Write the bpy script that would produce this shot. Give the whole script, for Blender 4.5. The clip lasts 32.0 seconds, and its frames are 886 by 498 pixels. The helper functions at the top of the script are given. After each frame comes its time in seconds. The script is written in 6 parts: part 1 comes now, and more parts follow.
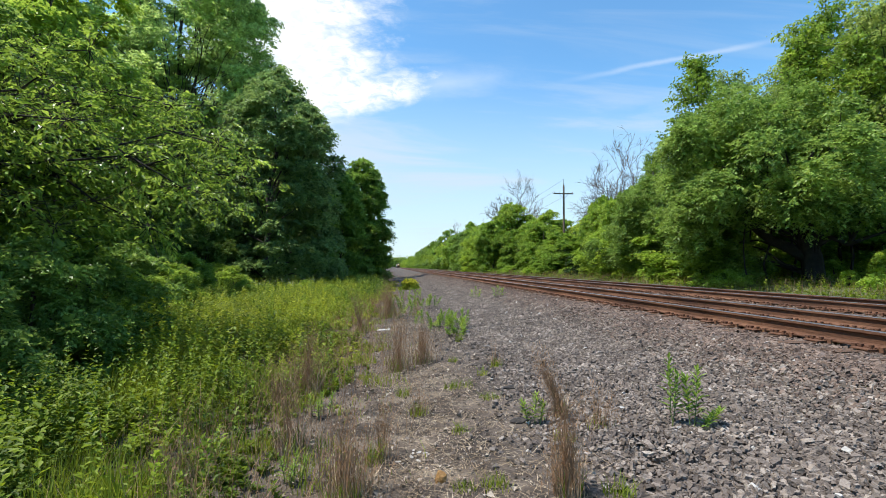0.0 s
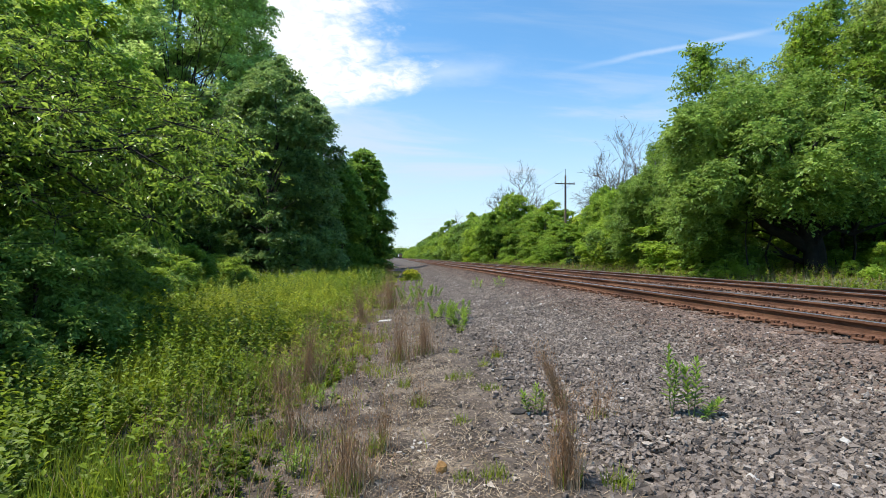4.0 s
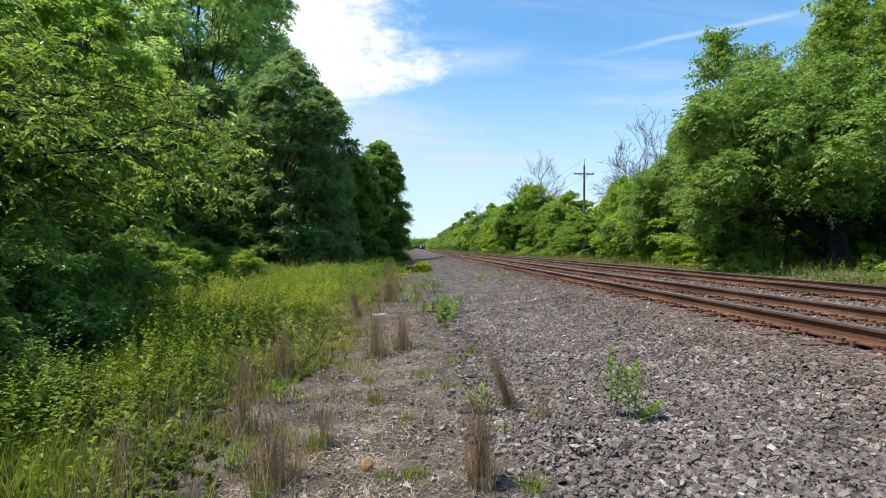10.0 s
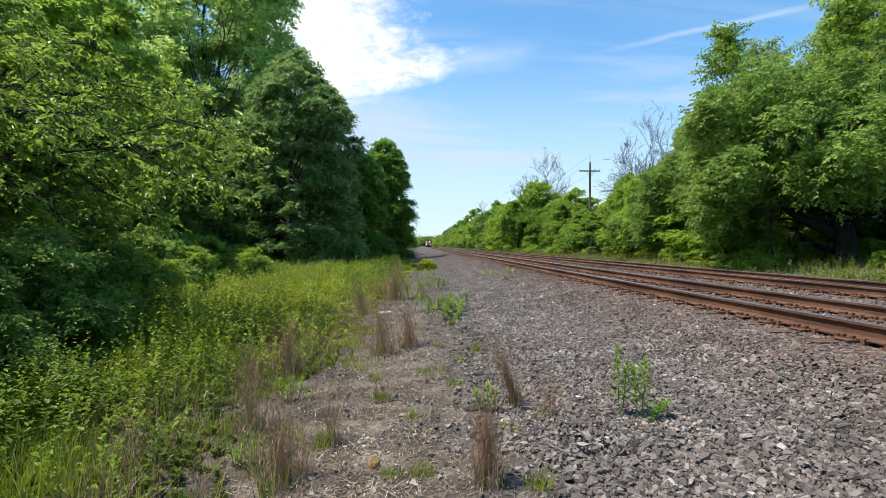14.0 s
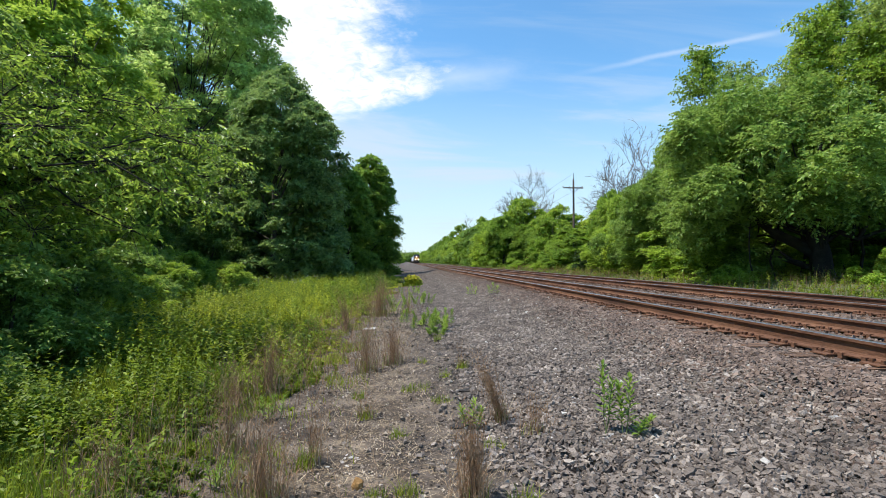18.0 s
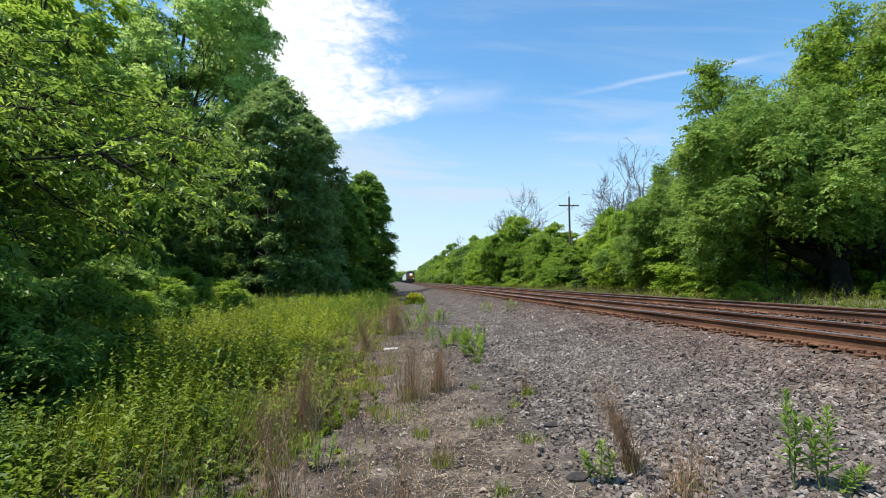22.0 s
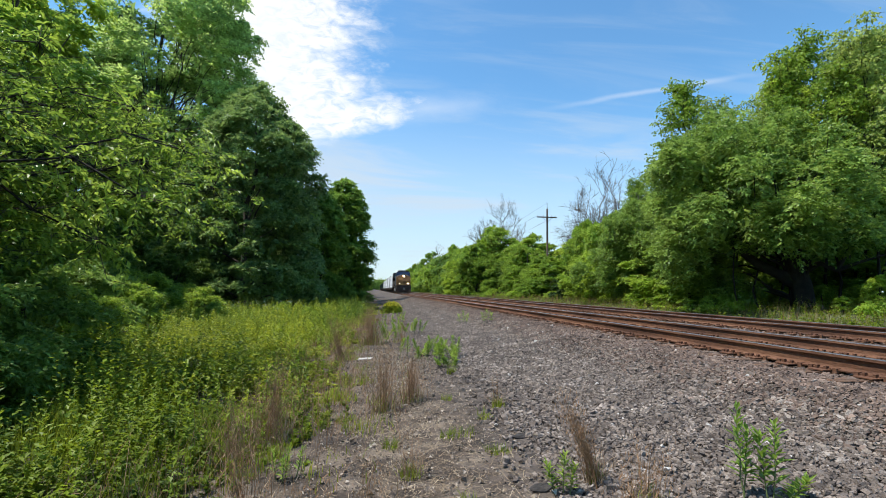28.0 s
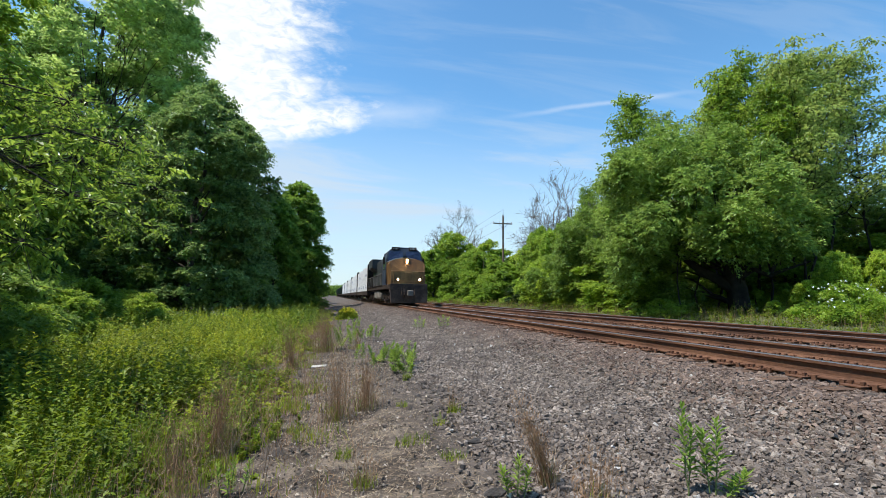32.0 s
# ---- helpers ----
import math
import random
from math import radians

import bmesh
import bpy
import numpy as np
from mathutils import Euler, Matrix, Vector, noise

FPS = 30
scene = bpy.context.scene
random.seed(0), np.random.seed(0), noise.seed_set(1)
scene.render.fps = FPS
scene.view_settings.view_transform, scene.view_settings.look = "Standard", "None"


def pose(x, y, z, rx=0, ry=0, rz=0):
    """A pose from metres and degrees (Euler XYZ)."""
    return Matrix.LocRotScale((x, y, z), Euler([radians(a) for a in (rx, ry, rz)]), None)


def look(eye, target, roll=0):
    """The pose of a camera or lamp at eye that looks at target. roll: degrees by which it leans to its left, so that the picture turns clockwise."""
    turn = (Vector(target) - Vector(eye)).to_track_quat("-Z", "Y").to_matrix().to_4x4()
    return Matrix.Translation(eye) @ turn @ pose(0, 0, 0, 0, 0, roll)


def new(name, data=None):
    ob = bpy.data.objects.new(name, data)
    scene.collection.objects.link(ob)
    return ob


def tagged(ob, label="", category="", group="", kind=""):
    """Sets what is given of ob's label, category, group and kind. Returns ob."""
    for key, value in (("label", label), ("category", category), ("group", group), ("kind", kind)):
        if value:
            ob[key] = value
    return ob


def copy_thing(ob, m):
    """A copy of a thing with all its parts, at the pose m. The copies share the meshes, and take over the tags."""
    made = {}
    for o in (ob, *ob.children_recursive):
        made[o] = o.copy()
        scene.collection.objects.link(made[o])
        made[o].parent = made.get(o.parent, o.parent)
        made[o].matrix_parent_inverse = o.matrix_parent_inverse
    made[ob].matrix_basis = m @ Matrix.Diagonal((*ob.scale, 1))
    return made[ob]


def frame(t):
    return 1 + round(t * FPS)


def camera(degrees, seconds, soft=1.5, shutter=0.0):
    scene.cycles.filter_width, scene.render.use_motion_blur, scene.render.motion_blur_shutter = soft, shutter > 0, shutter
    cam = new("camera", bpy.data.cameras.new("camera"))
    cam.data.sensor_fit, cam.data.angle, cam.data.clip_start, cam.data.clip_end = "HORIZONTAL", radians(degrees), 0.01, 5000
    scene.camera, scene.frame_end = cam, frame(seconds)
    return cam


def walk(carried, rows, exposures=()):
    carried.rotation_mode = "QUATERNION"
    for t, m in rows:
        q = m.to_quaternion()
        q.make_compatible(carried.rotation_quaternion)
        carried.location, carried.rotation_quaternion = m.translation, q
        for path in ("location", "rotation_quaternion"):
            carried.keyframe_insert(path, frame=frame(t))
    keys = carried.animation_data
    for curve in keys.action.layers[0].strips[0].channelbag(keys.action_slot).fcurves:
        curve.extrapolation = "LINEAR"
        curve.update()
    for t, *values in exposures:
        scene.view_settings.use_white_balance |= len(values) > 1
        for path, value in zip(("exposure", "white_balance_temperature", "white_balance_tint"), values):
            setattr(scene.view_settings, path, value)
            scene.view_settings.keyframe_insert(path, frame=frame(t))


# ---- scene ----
cam = camera(86.9, 32.0, soft=0.6)
PATH = [
    (0, (-0.437, 0.008, 0.664), (-0.212, 1.994, 0.742), 0.3),
    (0.5, (-0.435, 0.008, 0.666), (-0.211, 1.994, 0.743), 0.2),
    (1, (-0.435, 0.008, 0.672), (-0.211, 1.994, 0.747), 0.2),
    (1.5, (-0.436, 0.008, 0.675), (-0.211, 1.994, 0.748), 0.2),
    (2, (-0.435, 0.008, 0.678), (-0.211, 1.995, 0.747), 0.2),
    (2.5, (-0.43, 0.012, 0.673), (-0.208, 1.999, 0.727), 0.2),
    (3, (-0.43, 0.013, 0.674), (-0.208, 2.0, 0.718), 0.1),
    (3.5, (-0.428, 0.007, 0.677), (-0.209, 1.995, 0.718), 0.2),
    (5.5, (-0.429, 0.009, 0.677), (-0.211, 1.997, 0.704), 0.0),
    (6, (-0.415, 0.018, 0.669), (-0.202, 2.007, 0.703), -0.3),
    (6.5, (-0.255, 0.018, 0.669), (-0.06, 2.008, 0.703), -0.4),
    (7, (0.035, -0.036, 0.74), (0.219, 1.955, 0.774), -0.3),
    (7.5, (0.104, 0.028, 0.751), (0.268, 2.021, 0.781), -0.2),
    (8, (0.134, -0.023, 0.762), (0.297, 1.97, 0.776), 0.1),
    (8.5, (0.142, -0.075, 0.77), (0.315, 1.918, 0.777), 0.1),
    (9, (0.175, -0.086, 0.764), (0.341, 1.907, 0.768), 0.1),
    (9.5, (0.207, -0.1, 0.772), (0.354, 1.895, 0.771), 0.2),
    (10, (0.224, -0.097, 0.773), (0.351, 1.899, 0.77), 0.2),
    (10.5, (0.225, -0.098, 0.772), (0.339, 1.898, 0.767), 0.2),
    (11, (0.216, -0.094, 0.775), (0.321, 1.903, 0.772), 0.1),
    (11.5, (0.214, -0.094, 0.777), (0.313, 1.903, 0.77), 0.1),
    (12, (0.214, -0.093, 0.775), (0.312, 1.904, 0.766), 0.1),
    (12.5, (0.215, -0.09, 0.772), (0.313, 1.908, 0.761), 0.1),
    (13, (0.204, -0.085, 0.772), (0.303, 1.912, 0.759), 0.1),
    (13.5, (0.206, -0.09, 0.774), (0.305, 1.907, 0.761), 0.0),
    (14, (0.216, -0.085, 0.772), (0.321, 1.912, 0.759), 0.1),
    (14.5, (0.217, -0.081, 0.773), (0.331, 1.915, 0.763), 0.0),
    (16.5, (0.223, -0.081, 0.774), (0.376, 1.913, 0.806), 0.1),
    (17, (0.226, -0.08, 0.771), (0.384, 1.913, 0.814), 0.0),
    (17.5, (0.222, -0.079, 0.772), (0.385, 1.914, 0.822), 0.1),
    (18, (0.218, -0.08, 0.769), (0.385, 1.912, 0.824), 0.1),
    (18.5, (0.243, -0.075, 0.772), (0.411, 1.917, 0.833), 0.2),
    (19, (0.198, -0.023, 0.765), (0.364, 1.97, 0.828), 0.2),
    (19.5, (0.013, 0.123, 0.722), (0.143, 2.118, 0.774), 0.3),
    (20, (-0.17, 0.275, 0.716), (-0.051, 2.271, 0.752), 0.3),
    (20.5, (-0.246, 0.492, 0.678), (-0.097, 2.486, 0.729), 0.2),
    (21, (-0.33, 0.75, 0.665), (-0.147, 2.739, 0.771), 0.2),
    (21.5, (-0.478, 0.921, 0.632), (-0.276, 2.907, 0.755), 0.1),
    (22, (-0.538, 0.976, 0.623), (-0.325, 2.96, 0.761), 0.0),
    (22.5, (-0.49, 0.934, 0.635), (-0.266, 2.916, 0.788), 0.0),
    (23, (-0.476, 0.919, 0.64), (-0.24, 2.898, 0.807), 0.0),
    (23.5, (-0.477, 0.914, 0.64), (-0.231, 2.891, 0.818), 0.2),
    (24, (-0.483, 0.907, 0.639), (-0.227, 2.881, 0.828), 0.3),
    (24.5, (-0.476, 0.906, 0.633), (-0.209, 2.878, 0.831), 0.3),
    (25, (-0.472, 0.908, 0.637), (-0.197, 2.88, 0.826), 0.4),
    (25.5, (-0.471, 0.906, 0.64), (-0.204, 2.881, 0.812), 0.4),
    (27.5, (-0.498, 0.897, 0.663), (-0.214, 2.87, 0.828), 0.7),
    (28, (-0.49, 0.891, 0.659), (-0.19, 2.86, 0.835), 0.8),
    (28.5, (-0.476, 0.89, 0.661), (-0.163, 2.857, 0.839), 0.8),
    (29, (-0.476, 0.896, 0.657), (-0.144, 2.86, 0.838), 0.8),
    (29.5, (-0.483, 0.89, 0.658), (-0.129, 2.85, 0.836), 0.7),
    (30, (-0.478, 0.896, 0.653), (-0.099, 2.852, 0.821), 0.7),
    (30.5, (-0.472, 0.91, 0.649), (-0.066, 2.861, 0.813), 0.7),
    (31, (-0.479, 0.917, 0.65), (-0.047, 2.862, 0.822), 0.6),
    (31.5, (-0.475, 0.917, 0.651), (-0.024, 2.856, 0.838), 0.7),
    (32, (-0.475, 0.922, 0.651), (0.004, 2.854, 0.853), 0.6),
]
walk(cam, [(t, look(eye, target, roll)) for t, eye, target, roll in PATH], exposures=[(0, 0.35), (20, 0.35), (24, 0.25), (32, 0.25)])

# ---- light ----
SUN_ELEV, SUN_AZ = 64.0, -90.0     # degrees above the horizon; clockwise from +y (along the track)


def build_world():
    w = bpy.data.worlds.new("sky")
    w.use_nodes = True
    scene.world = w
    nt = w.node_tree
    nt.nodes.clear()
    N, L = nt.nodes.new, nt.links.new
    out, bg = N("ShaderNodeOutputWorld"), N("ShaderNodeBackground")
    sky = N("ShaderNodeTexSky")
    sky.sky_type, sky.sun_disc = "NISHITA", False
    sky.sun_elevation, sky.sun_rotation = radians(SUN_ELEV), radians(SUN_AZ)
    sky.air_density, sky.dust_density, sky.ozone_density = 1.0, 0.15, 3.5
    geo, sep = N("ShaderNodeTexCoord"), N("ShaderNodeSeparateXYZ")
    L(geo.outputs["Generated"], sep.inputs[0])

    def math_(op, a, b=None, c=None, clamp=False):
        m = N("ShaderNodeMath")
        m.operation, m.use_clamp = op, clamp
        for i, v in enumerate((a, b, c)):
            if v is None:
                continue
            if isinstance(v, (int, float)):
                m.inputs[i].default_value = v
            else:
                L(v, m.inputs[i])
        return m.outputs[0]

    def ramp_(v, lo, hi):
        m = N("ShaderNodeMapRange")
        m.interpolation_type = "SMOOTHSTEP"
        L(v, m.inputs[0])
        m.inputs[1].default_value, m.inputs[2].default_value = lo, hi
        return m.outputs[0]

    X, Y, Z = sep.outputs
    zc = math_("MAXIMUM", Z, 0.02)
    az = math_("DIVIDE", X, math_("MAXIMUM", Y, 0.05))      # tangent of the bearing
    el = math_("DIVIDE", zc, math_("MAXIMUM", Y, 0.05))     # tangent of the height
    comb = N("ShaderNodeCombineXYZ")
    L(az, comb.inputs[0]), L(el, comb.inputs[1])

    def noise_(scale, sx, sy, turn, detail=6.0, rough=0.55, dist=0.0, off=0.0):
        mp = N("ShaderNodeMapping")
        mp.inputs["Scale"].default_value = (sx, sy, 1)
        mp.inputs["Rotation"].default_value = (0, 0, radians(turn))
        mp.inputs["Location"].default_value = (off, off * 0.7, 0)
        L(comb.outputs[0], mp.inputs[0])
        n = N("ShaderNodeTexNoise")
        n.inputs["Scale"].default_value, n.inputs["Detail"].default_value = scale, detail
        n.inputs["Roughness"].default_value, n.inputs["Distortion"].default_value = rough, dist
        L(mp.outputs[0], n.inputs[0])
        return n.outputs["Fac"]

    def blob(cx, cy, rx, ry, turn):
        c, s = math.cos(radians(turn)), math.sin(radians(turn))
        dx, dy = math_("SUBTRACT", az, cx), math_("SUBTRACT", el, cy)
        u = math_("DIVIDE", math_("ADD", math_("MULTIPLY", dx, c), math_("MULTIPLY", dy, s)), rx)
        v = math_("DIVIDE", math_("SUBTRACT", math_("MULTIPLY", dy, c), math_("MULTIPLY", dx, s)), ry)
        d = math_("ADD", math_("MULTIPLY", u, u), math_("MULTIPLY", v, v))
        return math_("SUBTRACT", 1.0, math_("SQRT", d))

    curd = noise_(5.0, 1.0, 1.6, -20, 10, 0.62, 0.3)
    fine = noise_(16.0, 1.0, 2.2, -28, 8, 0.6, 0.4, 5.0)
    body = math_("MAXIMUM", blob(-0.235, 0.60, 0.26, 0.30, 0), blob(-0.10, 0.36, 0.22, 0.055, 12))
    body = math_("MAXIMUM", body, blob(-0.15, 0.43, 0.15, 0.16, -30))
    ruffle = math_("ADD", math_("MULTIPLY", math_("SUBTRACT", curd, 0.5), 1.1), math_("MULTIPLY", math_("SUBTRACT", fine, 0.5), 0.55))
    cloud = ramp_(math_("ADD", math_("MULTIPLY", body, 1.0), ruffle), 0.0, 0.55)
    curl = noise_(24.0, 1.0, 1.9, -50, 7, 0.6, 0.7, 9.0)
    cloud = math_("MULTIPLY", cloud, math_("SUBTRACT", 1.0, math_("MULTIPLY", ramp_(curl, 0.44, 0.70), math_("ADD", math_("MULTIPLY", ramp_(az, -0.28, -0.05), 0.4), 0.12))))
    streak = noise_(2.0, 0.6, 5.0, 10, 8, 0.58, 0.6, 3.1)
    wisp = math_("MULTIPLY", ramp_(streak, 0.46, 0.66), math_("ADD", math_("MULTIPLY", ramp_(el, 0.5, 0.2), 0.6), 0.14))
    tail = math_("MULTIPLY", ramp_(math_("ADD", blob(0.12, 0.402, 0.26, 0.05, 9), math_("MULTIPLY", ruffle, 0.8)), 0.1, 1.3), 0.32)
    # a long thin trail, rising to the east
    trail_d = math_("SUBTRACT", el, math_("ADD", math_("MULTIPLY", az, 0.237), 0.329))
    trail = math_("SUBTRACT", 1.0, ramp_(math_("ABSOLUTE", math_("ADD", trail_d, math_("MULTIPLY", math_("SUBTRACT", curd, 0.5), 0.02))), 0.0, 0.010))
    trail = math_("MULTIPLY", trail, math_("MULTIPLY", ramp_(az, 0.32, 0.62), math_("MULTIPLY", ramp_(az, 1.0, 0.75), 0.26)))
    haze = math_("MULTIPLY", ramp_(el, 0.48, 0.0), 0.8)
    total = math_("MAXIMUM", math_("MAXIMUM", cloud, tail), trail)
    veil = math_("SUBTRACT", 1.0, math_("MULTIPLY", math_("SUBTRACT", 1.0, wisp), math_("SUBTRACT", 1.0, haze)))
    front = ramp_(Y, 0.05, 0.25)
    total = math_("MULTIPLY", total, front)
    mix = N("ShaderNodeMix")
    mix.data_type = "RGBA"
    sat = N("ShaderNodeHueSaturation")
    sat.inputs["Saturation"].default_value, sat.inputs["Value"].default_value = 1.07, 1.82
    L(sky.outputs[0], sat.inputs["Color"])
    tint = N("ShaderNodeMix")
    tint.data_type, tint.blend_type = "RGBA", "MULTIPLY"
    tint.inputs[0].default_value, tint.inputs[7].default_value = 1.0, (0.80, 1.04, 1.03, 1)
    L(sat.outputs[0], tint.inputs[6])
    hz = N("ShaderNodeMix")
    hz.data_type = "RGBA"
    L(math_("MULTIPLY", veil, front), hz.inputs[0]), L(tint.outputs[2], hz.inputs[6])
    hz.inputs[7].default_value = (5.6, 6.5, 7.4, 1)
    L(total, mix.inputs[0]), L(hz.outputs[2], mix.inputs[6])
    mix.inputs[7].default_value = (8.6, 8.9, 9.2, 1)
    L(mix.outputs[2], bg.inputs[0])
    bg.inputs[1].default_value = 0.1
    L(bg.outputs[0], out.inputs[0])
    sun = bpy.data.lights.new("sun", "SUN")
    sun.energy, sun.angle, sun.color = 5.0, radians(0.6), (1.0, 0.955, 0.88)
    ob = new("sun", sun)
    e, a = radians(SUN_ELEV), radians(SUN_AZ)
    d = Vector((math.sin(a) * math.cos(e), math.cos(a) * math.cos(e), math.sin(e)))
    ob.matrix_world = look(d * 100, (0, 0, 0))


build_world()


# ---- materials ----
def material(name, stops, scale=8.0, rough=0.8, metal=0.0, bump=0.3, grain=60.0, coords="Object", island=0.0,
             translucent=0.0, stretch=(1, 1, 1), spec=0.4, glow=0.0, patch=0.0):
    """Noise between the colours of stops at two scales, with fine bump; island: how much each loose piece differs."""
    m = bpy.data.materials.new(name)
    m.use_nodes = True
    nt = m.node_tree
    N, L = nt.nodes.new, nt.links.new
    b = nt.nodes["Principled BSDF"]
    tc, mp = N("ShaderNodeTexCoord"), N("ShaderNodeMapping")
    mp.inputs["Scale"].default_value = stretch
    L(tc.outputs[coords], mp.inputs[0])
    big, fine = N("ShaderNodeTexNoise"), N("ShaderNodeTexNoise")
    big.inputs["Scale"].default_value, big.inputs["Detail"].default_value = scale, 5
    fine.inputs["Scale"].default_value, fine.inputs["Detail"].default_value = grain, 4
    L(mp.outputs[0], big.inputs[0]), L(mp.outputs[0], fine.inputs[0])
    add = N("ShaderNodeMath")
    add.operation = "MULTIPLY_ADD"
    L(fine.outputs["Fac"], add.inputs[0])
    add.inputs[1].default_value = 0.45
    L(big.outputs["Fac"], add.inputs[2])
    src = add.outputs[0]
    if patch > 0:       # neighbouring shoots differ, in patches of lighter and darker colour for contrast
        pn, pm, pa = N("ShaderNodeTexNoise"), N("ShaderNodeMapRange"), N("ShaderNodeMath")
        pn.inputs["Scale"].default_value, pn.inputs["Detail"].default_value = 1.9, 2
        L(mp.outputs[0], pn.inputs[0]), L(pn.outputs["Fac"], pm.inputs[0])
        pm.inputs[1].default_value, pm.inputs[2].default_value = 0.36, 0.64
        pm.inputs[3].default_value, pm.inputs[4].default_value = -patch * 0.3, patch * 0.7
        pa.operation = "ADD"
        L(src, pa.inputs[0]), L(pm.outputs[0], pa.inputs[1])
        src = pa.outputs[0]
    if island > 0:
        g, oi = N("ShaderNodeNewGeometry"), N("ShaderNodeObjectInfo")
        s1 = N("ShaderNodeMath")
        s1.operation = "ADD"
        L(g.outputs["Random Per Island"], s1.inputs[0]), L(oi.outputs["Random"], s1.inputs[1])
        s2 = N("ShaderNodeMath")
        s2.operation = "FRACT"
        L(s1.outputs[0], s2.inputs[0])
        s3 = N("ShaderNodeMath")
        s3.operation = "MULTIPLY_ADD"
        L(s2.outputs[0], s3.inputs[0])
        s3.inputs[1].default_value = island
        L(src, s3.inputs[2])
        src = s3.outputs[0]
    mr = N("ShaderNodeMapRange")
    L(src, mr.inputs[0])
    mr.inputs[1].default_value, mr.inputs[2].default_value = 0.52, 0.92 + island
    ramp = N("ShaderNodeValToRGB")
    els = ramp.color_ramp.elements
    while len(els) < len(stops):
        els.new(0.5)
    for i, c in enumerate(stops):
        els[i].position = i / max(1, len(stops) - 1)
        els[i].color = (*c, 1)
    L(mr.outputs[0], ramp.inputs[0])
    L(ramp.outputs[0], b.inputs["Base Color"])
    b.inputs["Roughness"].default_value, b.inputs["Metallic"].default_value = rough, metal
    b.inputs["Specular IOR Level"].default_value = spec
    if bump > 0:
        bp = N("ShaderNodeBump")
        bp.inputs["Strength"].default_value, bp.inputs["Distance"].default_value = bump, 0.02
        L(fine.outputs["Fac"], bp.inputs["Height"])
        L(bp.outputs[0], b.inputs["Normal"])
    if translucent > 0:
        tr, mx = N("ShaderNodeBsdfTranslucent"), N("ShaderNodeMixShader")
        hs = N("ShaderNodeHueSaturation")
        hs.inputs["Value"].default_value, hs.inputs["Hue"].default_value = 1.35, 0.485
        each, val, hue = N("ShaderNodeHueSaturation"), N("ShaderNodeMapRange"), N("ShaderNodeMapRange")
        val.inputs[3].default_value, val.inputs[4].default_value = 0.86, 1.18
        hue.inputs[3].default_value, hue.inputs[4].default_value = 0.511, 0.489
        L(oi.outputs["Random"], val.inputs[0]), L(oi.outputs["Random"], hue.inputs[0])
        L(val.outputs[0], each.inputs["Value"]), L(hue.outputs[0], each.inputs["Hue"])
        L(ramp.outputs[0], each.inputs["Color"]), L(each.outputs[0], b.inputs["Base Color"])
        L(each.outputs[0], hs.inputs["Color"]), L(hs.outputs[0], tr.inputs[0])
        mx.inputs[0].default_value = translucent
        L(b.outputs[0], mx.inputs[1]), L(tr.outputs[0], mx.inputs[2])
        L(mx.outputs[0], nt.nodes["Material Output"].inputs[0])
    if glow > 0:
        b.inputs["Emission Color"].default_value = (*stops[0], 1)
        b.inputs["Emission Strength"].default_value = glow
    return m


def leaf_mat(name, dark, light, translucent=0.4, rough=0.44):
    mid = tuple((a + b) / 2 for a, b in zip(dark, light))
    return material(name, [dark, mid, light], scale=0.35, rough=rough, bump=0, grain=2.5, island=0.6, translucent=translucent, spec=0.26, patch=0.5)


M_LEAF_MID = leaf_mat("leaf_mid", (0.05, 0.11, 0.020), (0.262, 0.395, 0.082), 0.44, 0.40)
M_LEAF_DARK = leaf_mat("leaf_dark", (0.065, 0.142, 0.022), (0.31, 0.455, 0.075), 0.48, 0.40)
M_LEAF_CONE = leaf_mat("leaf_cone", (0.045, 0.108, 0.034), (0.25, 0.37, 0.11), 0.42, 0.38)
M_LEAF_BRIGHT = leaf_mat("leaf_bright", (0.10, 0.195, 0.02), (0.42, 0.55, 0.075), 0.52, 0.40)
M_LEAF_NEAR = leaf_mat("leaf_near", (0.075, 0.155, 0.016), (0.34, 0.47, 0.07), 0.54, 0.32)
M_LEAF_TALL = leaf_mat("leaf_tall", (0.11, 0.21, 0.055), (0.40, 0.54, 0.17), 0.58, 0.40)
M_LEAF_HEDGE = leaf_mat("leaf_hedge", (0.066, 0.14, 0.015), (0.32, 0.452, 0.06), 0.46, 0.42)
M_LEAF_SHRUB = leaf_mat("leaf_shrub", (0.018, 0.045, 0.012), (0.085, 0.14, 0.035), 0.3, 0.45)
# undergrowth green, darkened to stand for the shade below the trees
M_LEAF_SHADED = leaf_mat("leaf_shaded", (0.032, 0.078, 0.014), (0.17, 0.265, 0.045), 0.38, 0.42)
M_LEAF_AIRY = leaf_mat("leaf_airy", (0.10, 0.165, 0.03), (0.38, 0.47, 0.12), 0.52, 0.42)
M_GRASS = leaf_mat("grass_blades", (0.052, 0.098, 0.007), (0.28, 0.338, 0.03), 0.42)
M_STRAW = material("dry_straw", [(0.10, 0.062, 0.035), (0.28, 0.20, 0.12), (0.58, 0.48, 0.34)], scale=3, rough=0.85, bump=0, island=0.6)
M_STEM = material("dry_stems", [(0.17, 0.085, 0.042), (0.31, 0.175, 0.09), (0.46, 0.30, 0.18)], scale=3, rough=0.85, bump=0, island=0.6)
M_BARK = material("bark", [(0.03, 0.024, 0.018), (0.065, 0.053, 0.041), (0.11, 0.093, 0.073)], scale=4, rough=0.95, bump=0.8, grain=22, stretch=(1, 1, 0.25))
M_BARK_DARK = material("dark_bark", [(0.014, 0.011, 0.009), (0.034, 0.028, 0.022)], scale=4, rough=0.95, bump=0.5, grain=22)
